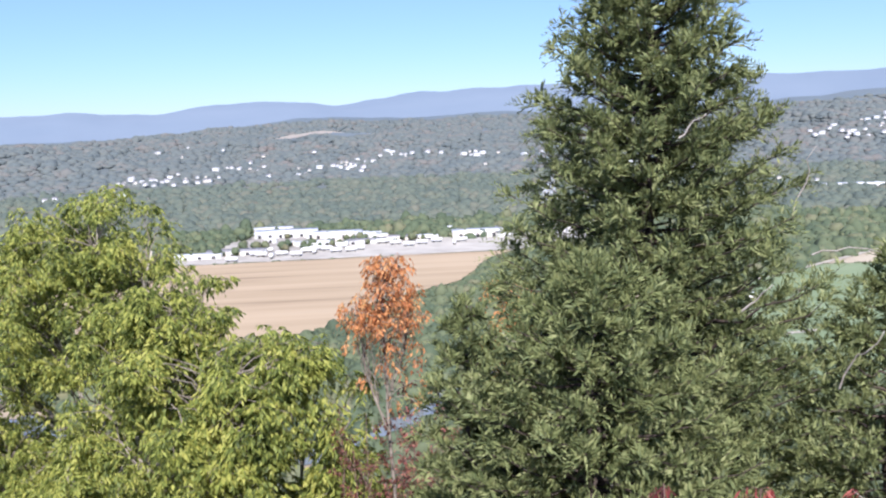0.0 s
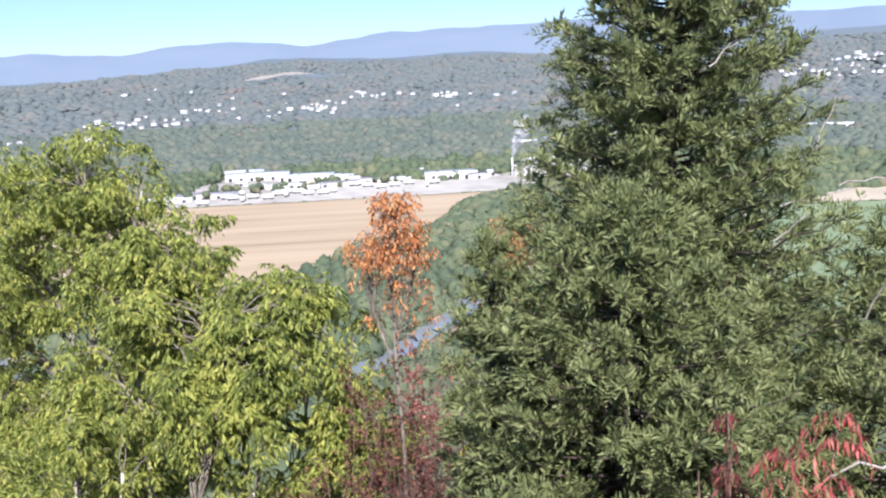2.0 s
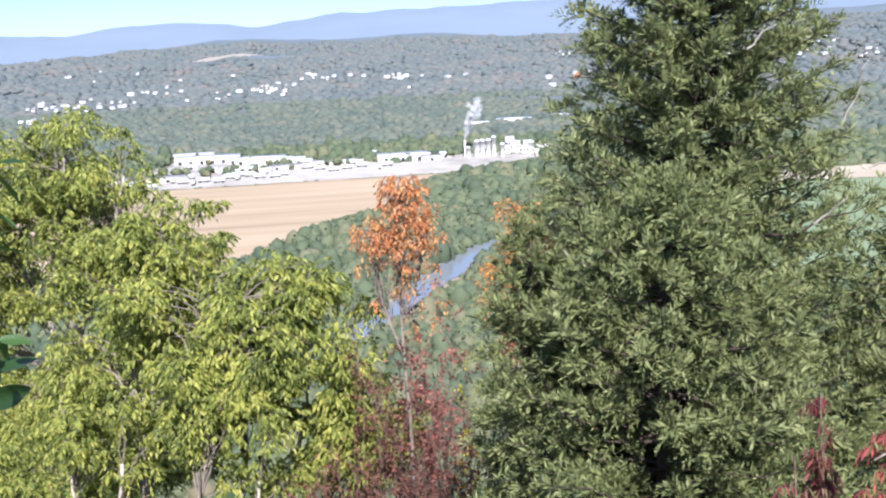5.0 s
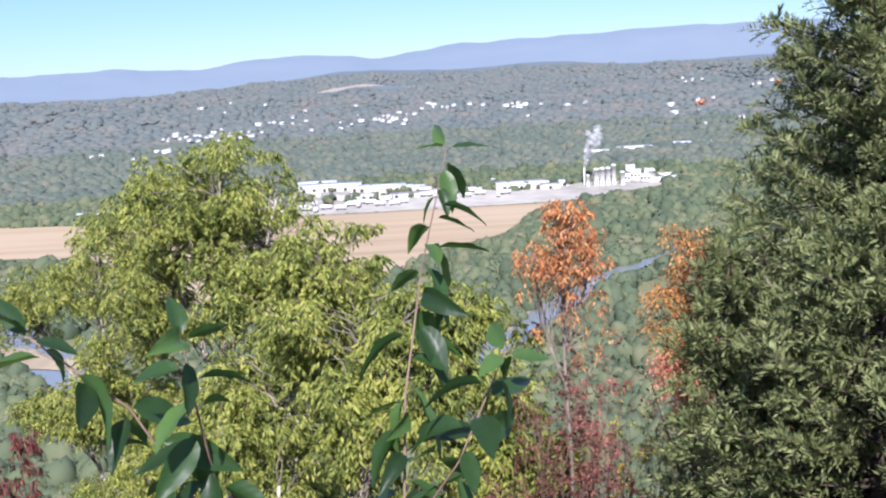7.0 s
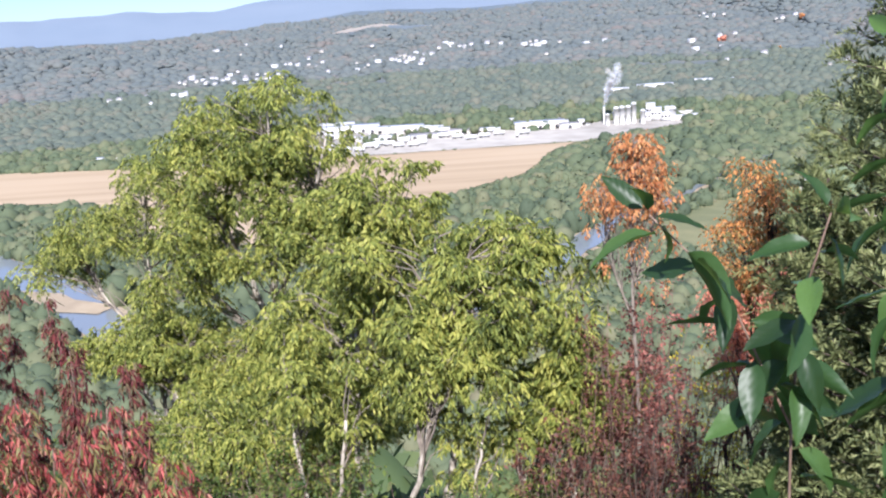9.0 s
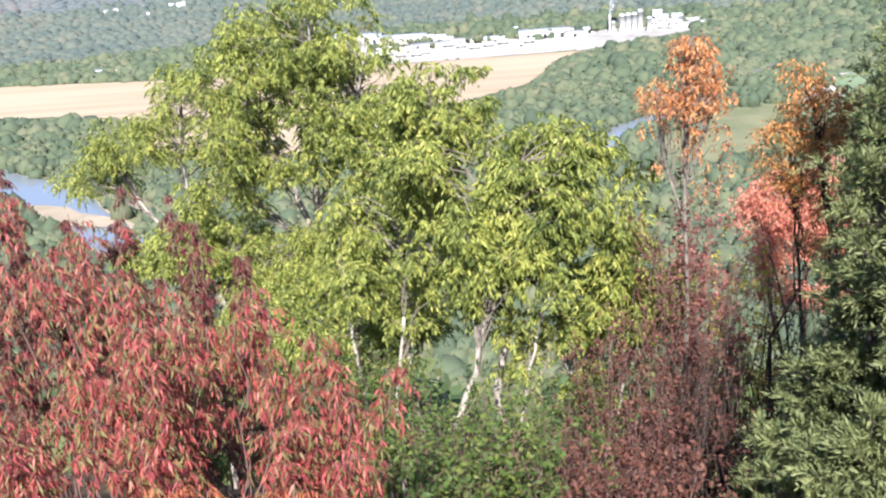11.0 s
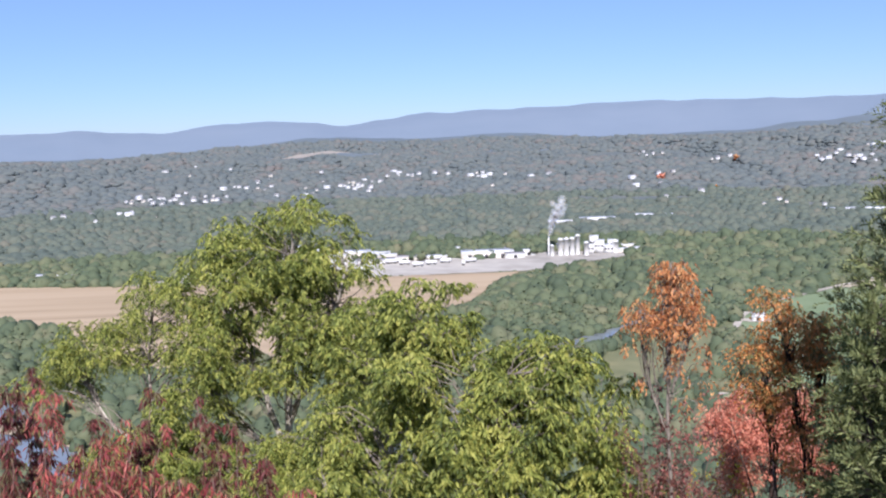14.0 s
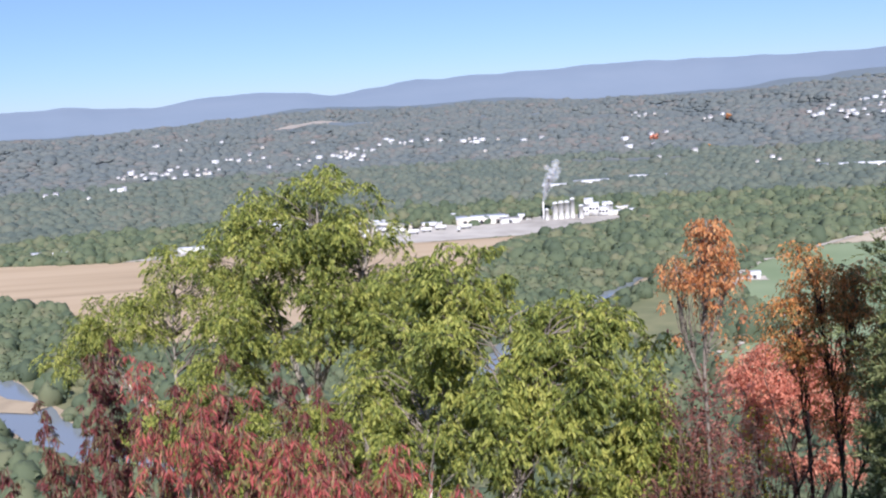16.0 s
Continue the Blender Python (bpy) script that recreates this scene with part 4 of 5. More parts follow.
# turning tree with dark stems
bx, by = -2.1, 17.6
g = gz(bx, by)
clump_tree("turning_tree", (bx, by, g), [([(0, 0, 0), (0.1, 0, -7 - g), (-0.1, 0, -5 - g), (-0.5, 0, -2.6 - g)], 0.055, 0.012), ([(-0.2, 0.2, 0), (-0.5, 0.2, -6.5 - g), (-0.9, 0.1, -3.2 - g)], 0.045, 0.012), ([(0, 0, -8 - g), (0.6, 0, -5.6 - g), (0.9, 0, -3.0 - g)], 0.04, 0.012), ([(0.2, 0.3, 0.5), (0.1, 0.3, -5.6 - g), (0.3, 0.3, -2.8 - g)], 0.035, 0.010), ([(0.1, -0.2, 0.3), (0.8, -0.1, -6 - g), (1.5, 0, -3.6 - g)], 0.04, 0.012), ([(-0.1, 0.1, 0.4), (-0.8, 0.2, -6.6 - g), (-1.4, 0.3, -4.6 - g)], 0.03, 0.010)],
           [((-0.75, 0, -g - 2.35), (0.45, 0.6, 0.5), 0.7), ((-0.2, 0, -g - 2.9), (0.8, 0.8, 0.6), 1.1), ((0.6, 0, -g - 2.9), (0.8, 0.8, 0.7), 1.0), ((-0.9, 0, -g - 3.6), (0.65, 0.7, 0.7), 0.9), ((0.9, 0, -g - 3.9), (0.9, 0.7, 0.7), 0.9), ((1.6, 0, -g - 3.6), (0.7, 0.7, 0.8), 0.7), ((0.0, 0, -g - 4.3), (1.0, 0.7, 0.6), 0.7), ((0.4, 0, -g - 5.2), (1.2, 0.7, 0.6), 0.35)],
           "small tree turning from green to orange on thin dark stems", M_RUSTGREEN, M_DARKBARK, 230, 24, 0.28, 0.014, frond=4, leaf_len=(0.06, 0.10), gap=0.3)
# scarlet tree behind
bx, by = -1.7, 25.5
g = gz(bx, by)
clump_tree("scarlet_tree", (bx, by, g), [([(0, 0, 0), (0.1, 0, -12 - g), (-0.1, 0, -7 - g)], 0.12, 0.03), ([(0, 0, -13 - g), (1.0, 0, -10 - g), (1.4, 0, -7.6 - g)], 0.07, 0.02), ([(0, 0, -13 - g), (-0.9, 0, -10 - g), (-1.0, 0, -7.8 - g)], 0.07, 0.02)],
           [((-0.8, 0, -g - 7.2), (0.9, 1.0, 1.2), 1.2), ((0.8, 0, -g - 7.5), (1.0, 1.0, 1.1), 0.8), ((0.1, 0, -g - 9.0), (1.9, 1.2, 1.3), 1.2), ((0.6, 0.4, -g - 6.6), (0.9, 0.9, 0.7), 0.5)],
           "scarlet and salmon autumn tree in full leaf", M_SALMON, M_DARKBARK, 150, 28, 0.42, 0.04, frond=5, leaf_len=(0.09, 0.14), gap=0.1)


# ---- the evergreen ----
def cedar_tree(base, top, reach, label, boughs, name="cedar_tree"):
    """A red cedar: rising boughs all round the stem, each set with feathery sprays. reach: (height, radius) pairs."""
    ob = thing(name, base, label, "conifer")
    hs, rs = np.array(reach).T
    t = Shape()
    tube(t, [(0.1, 0, 0), (0, 0, top * 0.4), (-0.05, 0, top * 0.75), (0.05, 0, top)], 0.22 * top / 13, 0.015, 8, 0.05)
    part("trunk", t, M_DARKBARK, ob)
    limb, cr = Shape(), Shape()
    for k in range(boughs):
        z = hs[0] + (hs[-1] - hs[0]) * ((k + rng.uniform()) / boughs) ** 0.92
        r = float(np.interp(z, hs, rs)) * (0.72 + 0.38 * rng.uniform() + 0.12 * math.sin(k * 1.7))
        a = k * 2.399 + rng.normal() * 0.3
        start = np.array([0, 0, z - 0.35 * r])
        end = np.array([r * math.cos(a), r * math.sin(a), z + rng.normal() * 0.12])
        line = bend(start, end, -0.06, 8, 0.02)
        tube(limb, line, 0.010 + 0.010 * r, 0.004, 4)
        n = int(9 + 13 * r)
        q = 0.12 + 0.88 * rng.uniform(0, 1, n) ** 0.7
        pts = np.stack([np.interp(q, np.linspace(0, 1, 8), line[:, c]) for c in range(3)], -1)
        along = unit(end - start)
        out = unit(along * 0.6 + 0.7 * rand_dir(n) + np.array([0, 0, 0.4]))
        flat = unit(np.cross(out, rand_dir(n)))
        ln = rng.uniform(0.18, 0.42, n) * (0.75 + 0.12 * r)
        for j in range(7):
            u = (j + 1) / 7
            curl = np.array([0, 0, -0.35]) * (ln * u * u)[:, None]
            pos = pts + out * (ln * u)[:, None] + curl
            L = rng.uniform(0.075, 0.145, n) * (1.2 - 0.6 * u)
            for sg in (-1, 1):
                leaves(cr, pos - out * 0.02, out * 0.75 + flat * (sg * rng.uniform(0.4, 0.8)) + 0.22 * rand_dir(n), L, L * 0.23)
    tagged(part("branchwork", limb, M_DARKBARK, ob), kind="stuff")
    part("foliage", cr, M_CEDAR, ob)
    return ob


cx, cy = -0.35, 12.9
g = gz(cx, cy)
cedar = cedar_tree((cx, cy, g), 3.9 - g, [(1.5, 2.2), (-g - 6.5, 2.3), (-g - 4.5, 2.3), (-g - 2.6, 2.3), (-g - 1.0, 2.1), (-g + 0.2, 1.6), (-g + 1.4, 1.4), (-g + 2.4, 0.95), (-g + 3.3, 0.5), (-g + 3.9, 0.12)],
                   "dense dark green cedar with feathery upswept boughs", 690)
for p, q in (((-1.7, -1.7, -g - 1.25), (-1.2, -1.6, -g - 1.65)), ((-1.5, -1.65, -g - 1.42), (-1.55, -1.7, -g - 1.75)), ((1.7, -0.2, -g - 0.2), (1.95, -0.3, -g + 0.7)), ((0.3, -1.5, -g + 0.9), (0.6, -1.5, -g + 1.15)), ((1.8, -1.0, -g - 0.5), (2.5, -1.2, -g - 0.45)),
             ((0.9, -2.2, -g - 0.9), (1.2, -2.3, -g - 0.6)), ((2.0, -1.6, -g - 1.9), (2.4, -1.8, -g - 1.2)), ((-0.6, -2.6, -g - 2.6), (-0.2, -2.8, -g - 2.8))):
    dead = Shape()
    tube(dead, bend(p, q, 0.05, 6, 0.04), 0.012, 0.004, 5)
    part("dead_twig", dead, M_DEAD, cedar, "bleached bare twig")
young = gz(-2.9, 11.2)
cedar_tree((-2.9, 11.2, young), -4.4 - young, [(0.3, 1.2), (1.4, 1.15), (-4.9 - young, 0.6), (-4.4 - young, 0.1)], "young grey-green cedar under the large one", 110, "young_cedar")
young = gz(2.5, 12.4)
cedar_tree((2.5, 12.4, young), -0.6 - young, [(0.8, 2.0), (-4 - young, 1.8), (-2.4 - young, 1.3), (-1.3 - young, 0.7), (-0.6 - young, 0.1)], "second dark cedar crowding the large one", 240)
young = gz(-2.45, 11.2)
cedar_tree((-2.45, 11.2, young), -0.95 - young, [(0.8, 0.6), (-4 - young, 0.6), (-2.8 - young, 0.65), (-1.6 - young, 0.5), (-0.95 - young, 0.1)], "slender cedar crowding the tall one's flank", 130)
young = gz(-2.9, 8.4)
cedar_tree((-2.9, 8.4, young), -3.65 - young, [(0.2, 1.1), (-5 - young, 0.95), (-4.4 - young, 0.65), (-3.9 - young, 0.3), (-3.65 - young, 0.06)], "young grey-green cedar in full sun", 110, "young_cedar")
young = gz(-1.0, 10.3)
cedar_tree((-1.0, 10.3, young), -0.35 - young, [(0.8, 1.7), (-4 - young, 1.75), (-2.6 - young, 1.75), (-1.6 - young, 1.5), (-0.9 - young, 0.9), (-0.35 - young, 0.15)], "lower dark green cedar in front of the tall one", 340)


# ---- sumac and brush ----
def sumac(x, y, height, stems, spread, leaf, label, name="sumac_shrub", n_leaf=17, leaf_size=0.78, hug=False):
    """Bare stems topped by rosettes of long compound leaves that hang down."""
    z = gz(x, y)
    ob = thing(name, (x, y, z), label, "shrub")
    st, cr = Shape(), Shape()
    for k in range(stems):
        a, d = rng.uniform(0, 6.28), spread * math.sqrt(rng.uniform())
        tip = np.array([d * math.cos(a), d * math.sin(a), height * rng.uniform(0.62, 1.0)])
        line = bend((tip[0] * 0.45, tip[1] * 0.45, 0), tip, 0.0, 7, 0.025)
        tube(st, line, 0.014, 0.004, 5)
        for j in range(n_leaf + 6 * (leaf is M_SUMACDARK)):
            u = 1 - 0.5 * rng.uniform() ** 1.5
            root = np.array([np.interp(u, np.linspace(0, 1, 7), line[:, c]) for c in range(3)])
            b = j * 2.4 + rng.normal() * 0.3
            out = np.array([math.cos(b), math.sin(b), rng.uniform(0.3, 1.5)]) * 0.8
            ln = rng.uniform(0.22, 0.40) * leaf_size * (0.5 if hug else 1)
            if hug:
                u = 1 - 0.7 * rng.uniform()
                root = np.array([np.interp(u, np.linspace(0, 1, 7), line[:, c]) for c in range(3)])
            t = np.linspace(0.2, 1, 10)[:, None]
            pos = root + out * ln * t + np.array([0, 0, -1.0]) * ln * 1.05 * t * t
            tube(st, np.r_[[root], pos[::3]], 0.0025, 0.001, 3)
            sd = np.array([-math.sin(b), math.cos(b), 0])
            for sg in (-1, 1):
                L = rng.uniform(0.08, 0.14, 10) * leaf_size
                leaves(cr, pos + 0.02 * rand_dir(10), out * 0.2 + sd * sg * 0.32 + np.array([0, 0, -1.0]) + 0.5 * rand_dir(10), L, L * 0.2, 0.1)
    tagged(part("branchwork", st, M_REDSTEM, ob), kind="stuff")
    part("foliage", cr, leaf, ob)
    return ob


RED = "red sumac with drooping narrow leaflets"
for x, y, top, n, sp, m, lab in ((-9.3, 6.2, -1.05, 12, 0.8, M_SUMAC, RED), (-8.5, 6.0, -1.55, 12, 0.8, M_SUMAC, RED), (-7.5, 6.2, -2.0, 8, 0.6, M_SUMAC, RED), (-8.0, 5.2, -2.15, 10, 0.8, M_SUMAC, RED), (-9.2, 5.0, -1.95, 10, 0.8, M_SUMAC, RED),
                                 (-7.2, 5.6, -2.35, 6, 0.6, M_SUMAC, RED), (-10.4, 6.8, -1.1, 10, 0.8, M_SUMAC, RED), (-11.4, 7.6, -1.25, 9, 0.9, M_SUMACDARK, "dark red sumac going brown"), (-10.6, 8.0, -1.7, 9, 0.9, M_SUMACDARK, "dark red sumac going brown"),
                                 (-12.8, 8.0, -2.0, 8, 0.9, M_SUMACDARK, "dark red sumac going brown"), (-9.5, 8.2, -2.0, 9, 0.8, M_SUMACDARK, "dark red sumac going brown"),
                                 (0.0, 5.8, -0.75, 7, 0.35, M_SUMAC, RED), (0.5, 6.2, -1.0, 7, 0.5, M_SUMAC, RED), (-0.6, 6.6, -1.7, 5, 0.4, M_SUMACDARK, "dark red sumac going brown"), (1.0, 6.4, -1.3, 5, 0.4, M_SUMAC, RED)):
    sumac(x, y, top + (0.6 if m is M_SUMACDARK else 0) - gz(x, y), n, sp, m, lab, n_leaf=44 if m is M_SUMACDARK else 20, hug=m is M_SUMACDARK)
for k in range(9):
    x = -8.0 + 0.40 * k + rng.normal() * 0.1
    sumac(x, 4.5 + rng.normal() * 0.25, -2.24 + rng.normal() * 0.06 - land_z(x, 4.5), 5, 0.35, M_FERN, "low orange sumac sprouts on the slope", "sumac_sprout", 7, 0.7)


def brush(x, y, top, spread, leaf, label, stems=26, leafy=9, bark=M_REDSTEM, leaf_len=(0.06, 0.11)):
    """Thin upright stems, forked and sparsely leaved."""
    z = gz(x, y)
    ob = thing("brush", (x, y, z), label, "shrub")
    st, cr = Shape(), Shape()
    h = top - z
    for k in range(stems):
        a, d = rng.uniform(0, 6.28), spread * math.sqrt(rng.uniform())
        tip = np.array([d * math.cos(a), d * math.sin(a), h * rng.uniform(0.6, 1.0)])
        line = bend((tip[0] * 0.7, tip[1] * 0.7, 0), tip, 0.0, 6, 0.03)
        tube(st, line, 0.016, 0.004, 4)
        for j in range(leafy):
            u = 0.3 + 0.7 * rng.uniform()
            p = np.array([np.interp(u, np.linspace(0, 1, 6), line[:, c]) for c in range(3)])
            q = p + (rand_dir(1)[0] + np.array([0, 0, 0.6])) * rng.uniform(0.2, 0.5)
            tube(st, bend(p, q, 0.0, 3, 0.05), 0.006, 0.002, 3)
            n = 12
            L = rng.uniform(*leaf_len, n)
            leaves(cr, p + (q - p) * rng.uniform(0.2, 1.1, (n, 1)) + rand_dir(n) * 0.06, rand_dir(n) + np.array([0, 0, -0.5]), L, L * 0.5)
    tagged(part("branchwork", st, bark, ob), kind="stuff")
    part("foliage", cr, leaf, ob)


DR = "dull red brush with bare twigs"
for x, y, top, sp, m, lab, n, lf in ((-5.1, 15.6, -3.9, 0.8, M_DARKRED, DR, 28, 10), (-4.5, 17.3, -3.6, 0.7, M_ROSE, "rose red shrub thinning to twigs", 34, 18), (-4.1, 15.0, -4.6, 0.8, M_DARKRED, "bare brush with few leaves, bark darkened as shade", 34, 5), (-5.7, 14.6, -5.4, 0.9, M_DARKRED, DR, 28, 9), (-4.3, 13.8, -5.5, 0.9, M_DARKRED, "bare brush with few leaves, bark darkened as shade", 26, 2), (-3.0, 14.6, -5.5, 0.8, M_DARKRED, "bare brush with few leaves, bark darkened as shade", 26, 2), (-3.5, 16.6, -5.0, 0.8, M_DARKRED, "bare brush with few leaves, bark darkened as shade", 28, 4), (-2.4, 15.4, -5.0, 0.7, M_DARKRED, "bare brush with few leaves, bark darkened as shade", 26, 2), (-3.6, 12.9, -6.0, 0.8, M_DARKRED, "bare brush with few leaves, bark darkened as shade", 26, 2),
                                     (-6.6, 14.0, -6.4, 0.9, M_BRUSHGREEN, "green brush under the locusts", 22, 14), (-8.4, 13.6, -6.6, 1.1, M_BRUSHGREEN, "green brush under the locusts", 26, 14), (-10.6, 15.0, -6.6, 1.3, M_BRUSHGREEN, "green brush under the locusts", 28, 14), (-12.6, 15.6, -6.9, 1.3, M_BRUSHGREEN, "green brush under the locusts", 28, 14), (-15.4, 17.4, -7.6, 1.5, M_BRUSHGREEN, "green brush under the locusts", 28, 14), (-18.2, 19.6, -8.6, 1.6, M_BRUSHGREEN, "green brush under the locusts", 28, 14),
                                     (-3.6, 19.6, -5.6, 0.9, M_YELLOW, "yellow-green shrub between the trees", 22, 14), (-6.4, 20.5, -6.4, 1.0, M_DARKRED, DR, 26, 14), (-7.0, 8.6, -4.3, 1.0, M_BRUSHGREEN, "low green brush on the slope", 24, 14), (-9.4, 10.4, -5.0, 1.2, M_BRUSHGREEN, "low green brush on the slope", 26, 14), (-5.4, 9.8, -5.2, 1.0, M_DARKRED, DR, 26, 10), (-3.4, 9.2, -5.2, 0.9, M_DARKRED, "bare brush with few leaves, bark darkened as shade", 28, 5), (-11.8, 11.6, -5.2, 1.3, M_BRUSHGREEN, "low green brush on the slope", 26, 14),
                                     (-14.2, 12.6, -5.6, 1.4, M_BRUSHGREEN, "low green brush on the slope", 26, 14), (0.6, 9.4, -4.4, 1.1, M_BRUSHGREEN, "low green brush on the slope", 26, 12), (-1.4, 8.8, -4.6, 0.9, M_DARKRED, DR, 24, 8), (2.4, 9.6, -3.8, 1.1, M_BRUSHGREEN, "low green brush on the slope", 26, 12)):
    # dark bark on the sparsest brush stands in for the hollow's shade
    brush(x, y, top, sp, m, lab, n, lf, M_DARKBARK if lf < 6 else M_REDSTEM)

# leaning dead trunk and a bare limb
s = Shape()
x, y = -3.7, 15.9
tube(s, bend((0, 0, 0), (0.75, 0.3, -4.75 - gz(x, y)), 0.0, 8, 0.02), 0.07, 0.012, 7, 0.06)
ob = part("dead_snag", s, M_DARKBARK)
ob.location = (x, y, gz(x, y))
tagged(ob, "dark broken trunk leaning among the brush", "trunk")
s = Shape()
x, y = 2.7, 9.6
z = gz(x, y)
tube(s, bend((0, 0, 0), (0.1, 0, -2.9 - z), 0.0, 6, 0.03), 0.05, 0.035, 6)
tube(s, bend((0.1, 0, -2.9 - z), (-1.9, -0.4, -2.85 - z), 0.12, 8, 0.02), 0.035, 0.01, 6)
tube(s, bend((0.0, 0, -2.8 - z), (-0.9, -0.2, -1.7 - z), 0.12, 6, 0.03), 0.025, 0.006, 5)
tube(s, bend((-0.8, -0.2, -2.75 - z), (-1.3, -0.2, -2.3 - z), 0.05, 5, 0.03), 0.012, 0.004, 4)
ob = part("dead_sapling", s, M_DEAD)
ob.location = (x, y, z)
tagged(ob, "bleached dead sapling with bare crooked limbs", "dead tree")


# ---- the sapling beside the path ----
def blade_mat():
    m, nt, b = mat("broad_leaf", 0.42)
    b.inputs["Specular IOR Level"].default_value = 0.35
    info = nt.nodes.new("ShaderNodeObjectInfo")
    tc = nt.nodes.new("ShaderNodeTexCoord")
    mp = nt.nodes.new("ShaderNodeMapping")
    mp.inputs["Rotation"].default_value = (0, 0, radians(38))
    nt.links.new(tc.outputs["UV"], mp.inputs[0])
    wv = nt.nodes.new("ShaderNodeTexWave")
    wv.inputs["Scale"].default_value, wv.inputs["Distortion"].default_value = 3.2, 0.6
    nt.links.new(mp.outputs[0], wv.inputs["Vector"])
    r = ramp(nt, [(0.0, (0.016, 0.038, 0.013)), (0.45, (0.038, 0.085, 0.024)), (1.0, (0.10, 0.185, 0.045))])
    nt.links.new(info.outputs["Random"], r.inputs[0])
    nz = noise_node(nt, 40, 4)
    hue = nt.nodes.new("ShaderNodeMix")
    hue.data_type, hue.blend_type = "RGBA", "MULTIPLY"
    hue.inputs[0].default_value = 0.35
    nt.links.new(r.outputs[0], hue.inputs[6])
    nt.links.new(nz.outputs[0], hue.inputs[7])
    nt.links.new(hue.outputs[2], b.inputs["Base Color"])
    bp = nt.nodes.new("ShaderNodeBump")
    bp.inputs["Strength"].default_value, bp.inputs["Distance"].default_value = 0.14, 0.001
    nt.links.new(wv.outputs[0], bp.inputs["Height"])
    nt.links.new(bp.outputs[0], b.inputs["Normal"])
    tr = nt.nodes.new("ShaderNodeBsdfTranslucent")
    tr.inputs[0].default_value = (0.13, 0.25, 0.04, 1)
    mx = nt.nodes.new("ShaderNodeMixShader")
    mx.inputs[0].default_value = 0.28
    nt.links.new(b.outputs[0], mx.inputs[1])
    nt.links.new(tr.outputs[0], mx.inputs[2])
    nt.links.new(mx.outputs[0], nt.nodes["Material Output"].inputs[0])
    return m


M_BLADE = blade_mat()


def blade_mesh(curl, fold, twist):
    """One broad pointed leaf, 1 long, on a short stalk, folded along its midrib and curling down."""
    n, m = 10, 5
    v, uv = [], []
    for i in range(n + 1):
        t = i / n
        w = 0.215 * (math.sin(math.pi * t ** 0.82) ** 0.8) * (1 - 0.25 * t) + 0.002
        for j in range(m):
            s = (j / (m - 1)) * 2 - 1
            ripple = 0.014 * math.sin(t * 17 + j) * abs(s)
            y = 0.16 + t
            z = fold * abs(s) * w - curl * t * t + ripple + twist * s * w * t
            v.append((s * w, y - 0.12 * curl * t * t, z))
            uv.append((s * w + 0.5, t))
    f = [(i * m + j, i * m + j + 1, (i + 1) * m + j + 1, (i + 1) * m + j) for i in range(n) for j in range(m - 1)]
    me = bpy.data.meshes.new("leaf")
    me.from_pydata(v, [], f)
    me.polygons.foreach_set("use_smooth", np.ones(len(f), bool))
    lay = me.uv_layers.new()
    for lp in me.loops:
        lay.data[lp.index].uv = uv[lp.vertex_index]
    sh = Shape()
    tube(sh, [(0, 0, 0), (0, 0.08, 0.008), (0, 0.17, 0)], 0.012, 0.008, 5)
    me.materials.append(M_BLADE)
    return me


BLADES = [blade_mesh(c, f, t) for c, f, t in ((0.12, 0.35, 0.1), (0.3, 0.5, -0.2), (0.05, 0.25, 0.3), (0.45, 0.6, 0.1))]


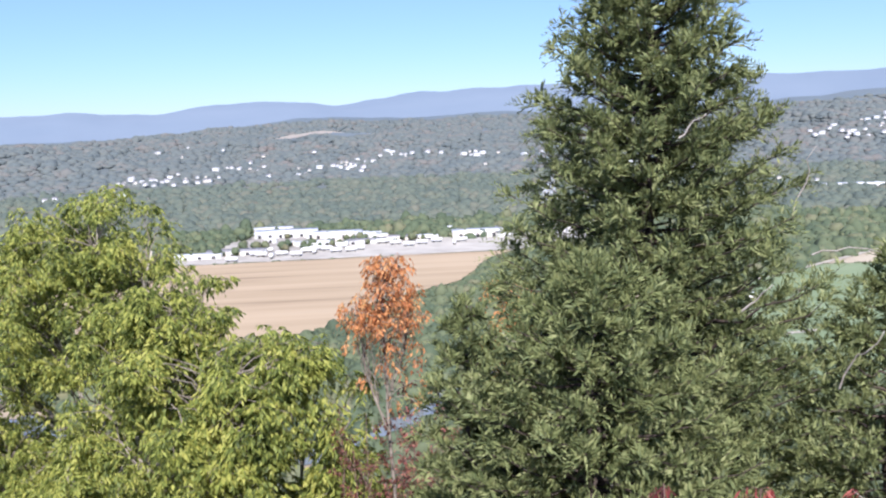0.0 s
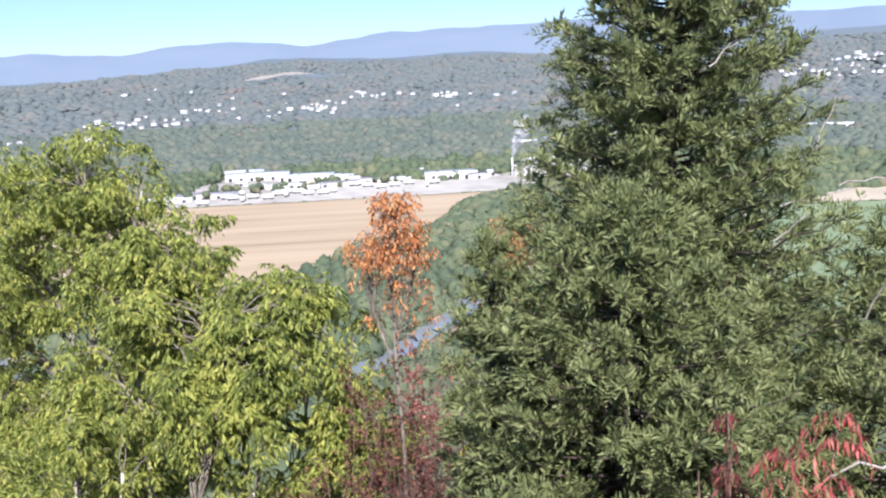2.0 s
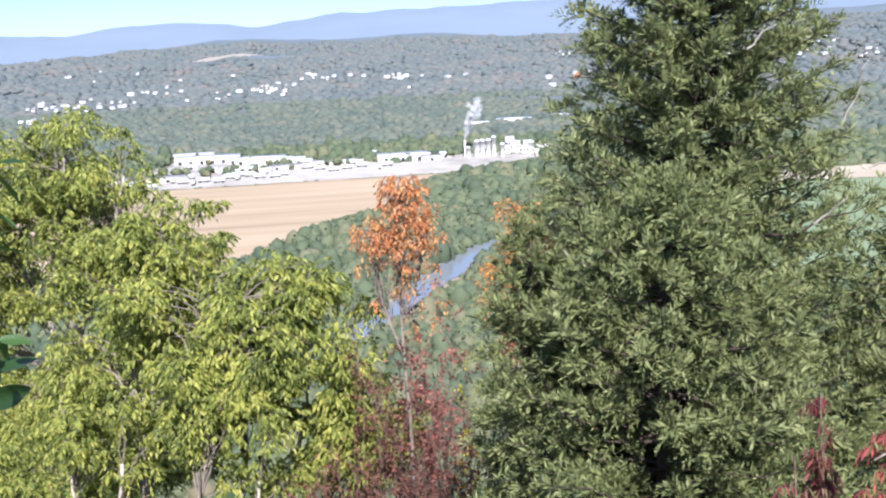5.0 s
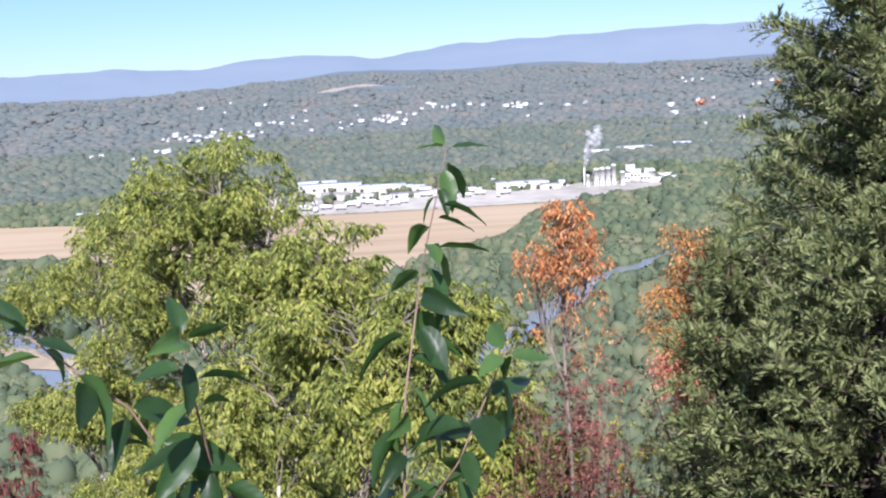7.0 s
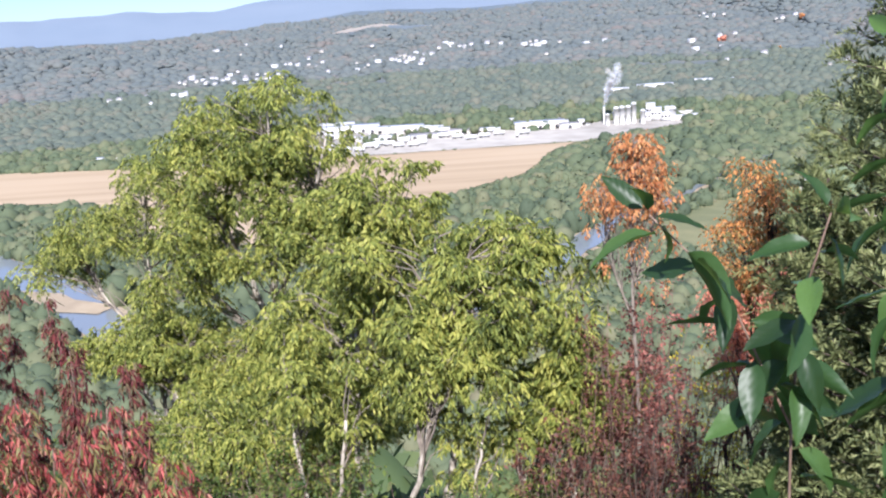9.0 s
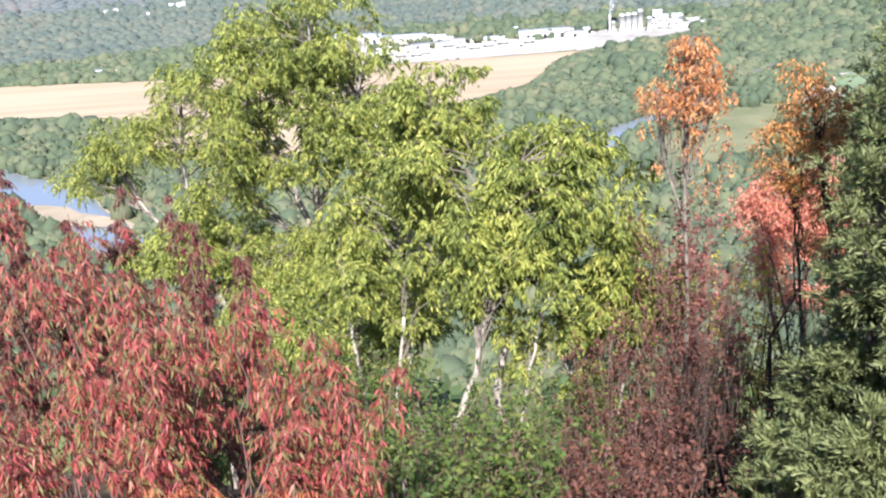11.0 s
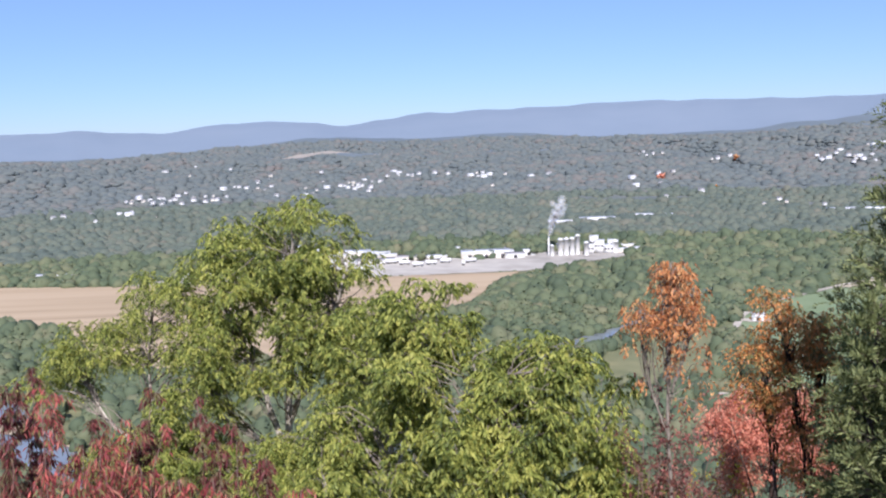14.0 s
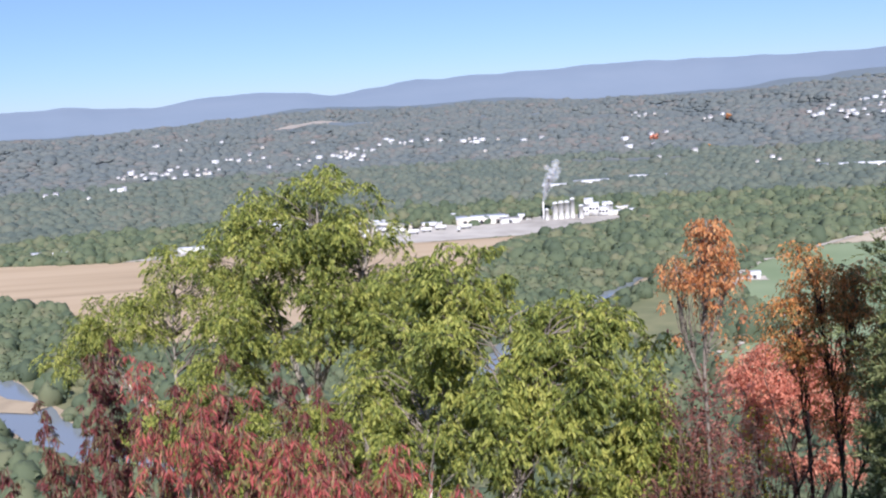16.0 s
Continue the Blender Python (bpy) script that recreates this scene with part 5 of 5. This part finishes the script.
def sapling(base, stems, label, leaf=0.13, every=0.075, bare=0.35, droop=(-70, 5)):
    """Slender stems with alternate broad leaves that hang from short stalks. Stem points are heights over the base."""
    ob = thing("sapling", base, label, "sapling")
    for pts, r0 in stems:
        pts = np.asarray(pts, float)
        s = Shape()
        tube(s, pts, r0 * 0.45, 0.0012, 6)
        part("stem", s, M_TWIG, ob, smooth=True)
        seg = np.r_[0, np.cumsum(np.linalg.norm(np.diff(pts, axis=0), axis=1))]
        total, d, k = seg[-1], (bare if pts[0][2] < 0.05 else 0.12) * seg[-1], 0
        while d < total:
            p = Vector([float(np.interp(d, seg, pts[:, c])) for c in range(3)])
            a = k * 137.5 + rng.normal() * 30
            size = leaf * rng.uniform(0.65, 1.15) * (0.7 if d > total * 0.93 else 1)
            lf = new("leaf", BLADES[int(rng.integers(4))])
            lf.parent = ob
            lf.matrix_local = Matrix.Translation(p) @ pose(0, 0, 0, 0, 0, a) @ pose(0, 0, 0, rng.uniform(*droop), rng.normal() * 28, 0) @ Matrix.Scale(size, 4)
            d += every * rng.uniform(0.6, 1.4)
            k += 1
        for a in (20, 150, 260):
            lf = new("leaf", BLADES[int(rng.integers(4))])
            lf.parent = ob
            lf.matrix_local = Matrix.Translation(Vector([float(c) for c in pts[-1]])) @ pose(0, 0, 0, 0, 0, a + rng.normal() * 20) @ pose(0, 0, 0, rng.uniform(-20, 55), rng.normal() * 25, 0) @ Matrix.Scale(leaf * rng.uniform(0.5, 0.75), 4)
    return ob


zz = gz(-3.40, 2.2)
sapling((-3.40, 2.2, zz), [([(0.0, -0.03, 0), (0.0, -0.02, -zz * 0.5), (0.0, 0.03, -zz + 0.4), (-0.01, 0.12, -zz + 0.6), (0.0, 0.24, -zz + 0.8), (0.02, 0.4, -zz + 1.0)], 0.008), ([(0.0, 0.0, -zz + 0.38), (0.1, 0.03, -zz + 0.52), (0.18, 0.05, -zz + 0.70)], 0.005)],
        "tall leafy sapling with broad glossy green leaves", 0.12, 0.021, 0.62)
zz = gz(-3.61, 2.02)
sapling((-3.61, 2.02, zz), [([(0, 0, 0), (0.0, 0, -zz + 0.2), (0.0, 0, -zz + 0.5), (0.01, -0.07, -zz + 0.71), (0.03, -0.12, -zz + 0.82)], 0.007), ([(0.0, 0, -zz + 0.46), (-0.1, -0.06, -zz + 0.70), (-0.2, -0.12, -zz + 0.82)], 0.005)],
        "shorter leafy sapling with large dark green leaves", 0.122, 0.024, 0.66)
zz = gz(-3.72, 2.0)
sapling((-3.72, 2.0, zz), [([(0, 0, 0), (0.02, 0, -zz * 0.7), (0.02, 0, -zz + 0.16)], 0.006), ([(0.02, 0, -zz - 0.1), (0.12, 0.02, -zz + 0.06), (0.2, 0.02, -zz + 0.14)], 0.004)],
        "low sapling with long bright green leaves", 0.15, 0.06, 0.6, (-35, 15))
zz = gz(-4.75, 4.2)
sapling((-4.75, 4.2, zz), [([(0, 0, 0), (0.03, 0, -zz - 2.1), (0.0, 0, -zz - 1.9)], 0.005), ([(0, 0, 0.1), (0.15, 0, -zz - 2.2), (0.2, 0, -zz - 2.0)], 0.005)], "small yellow-green seedling on the slope", 0.10, 0.05, 0.4)
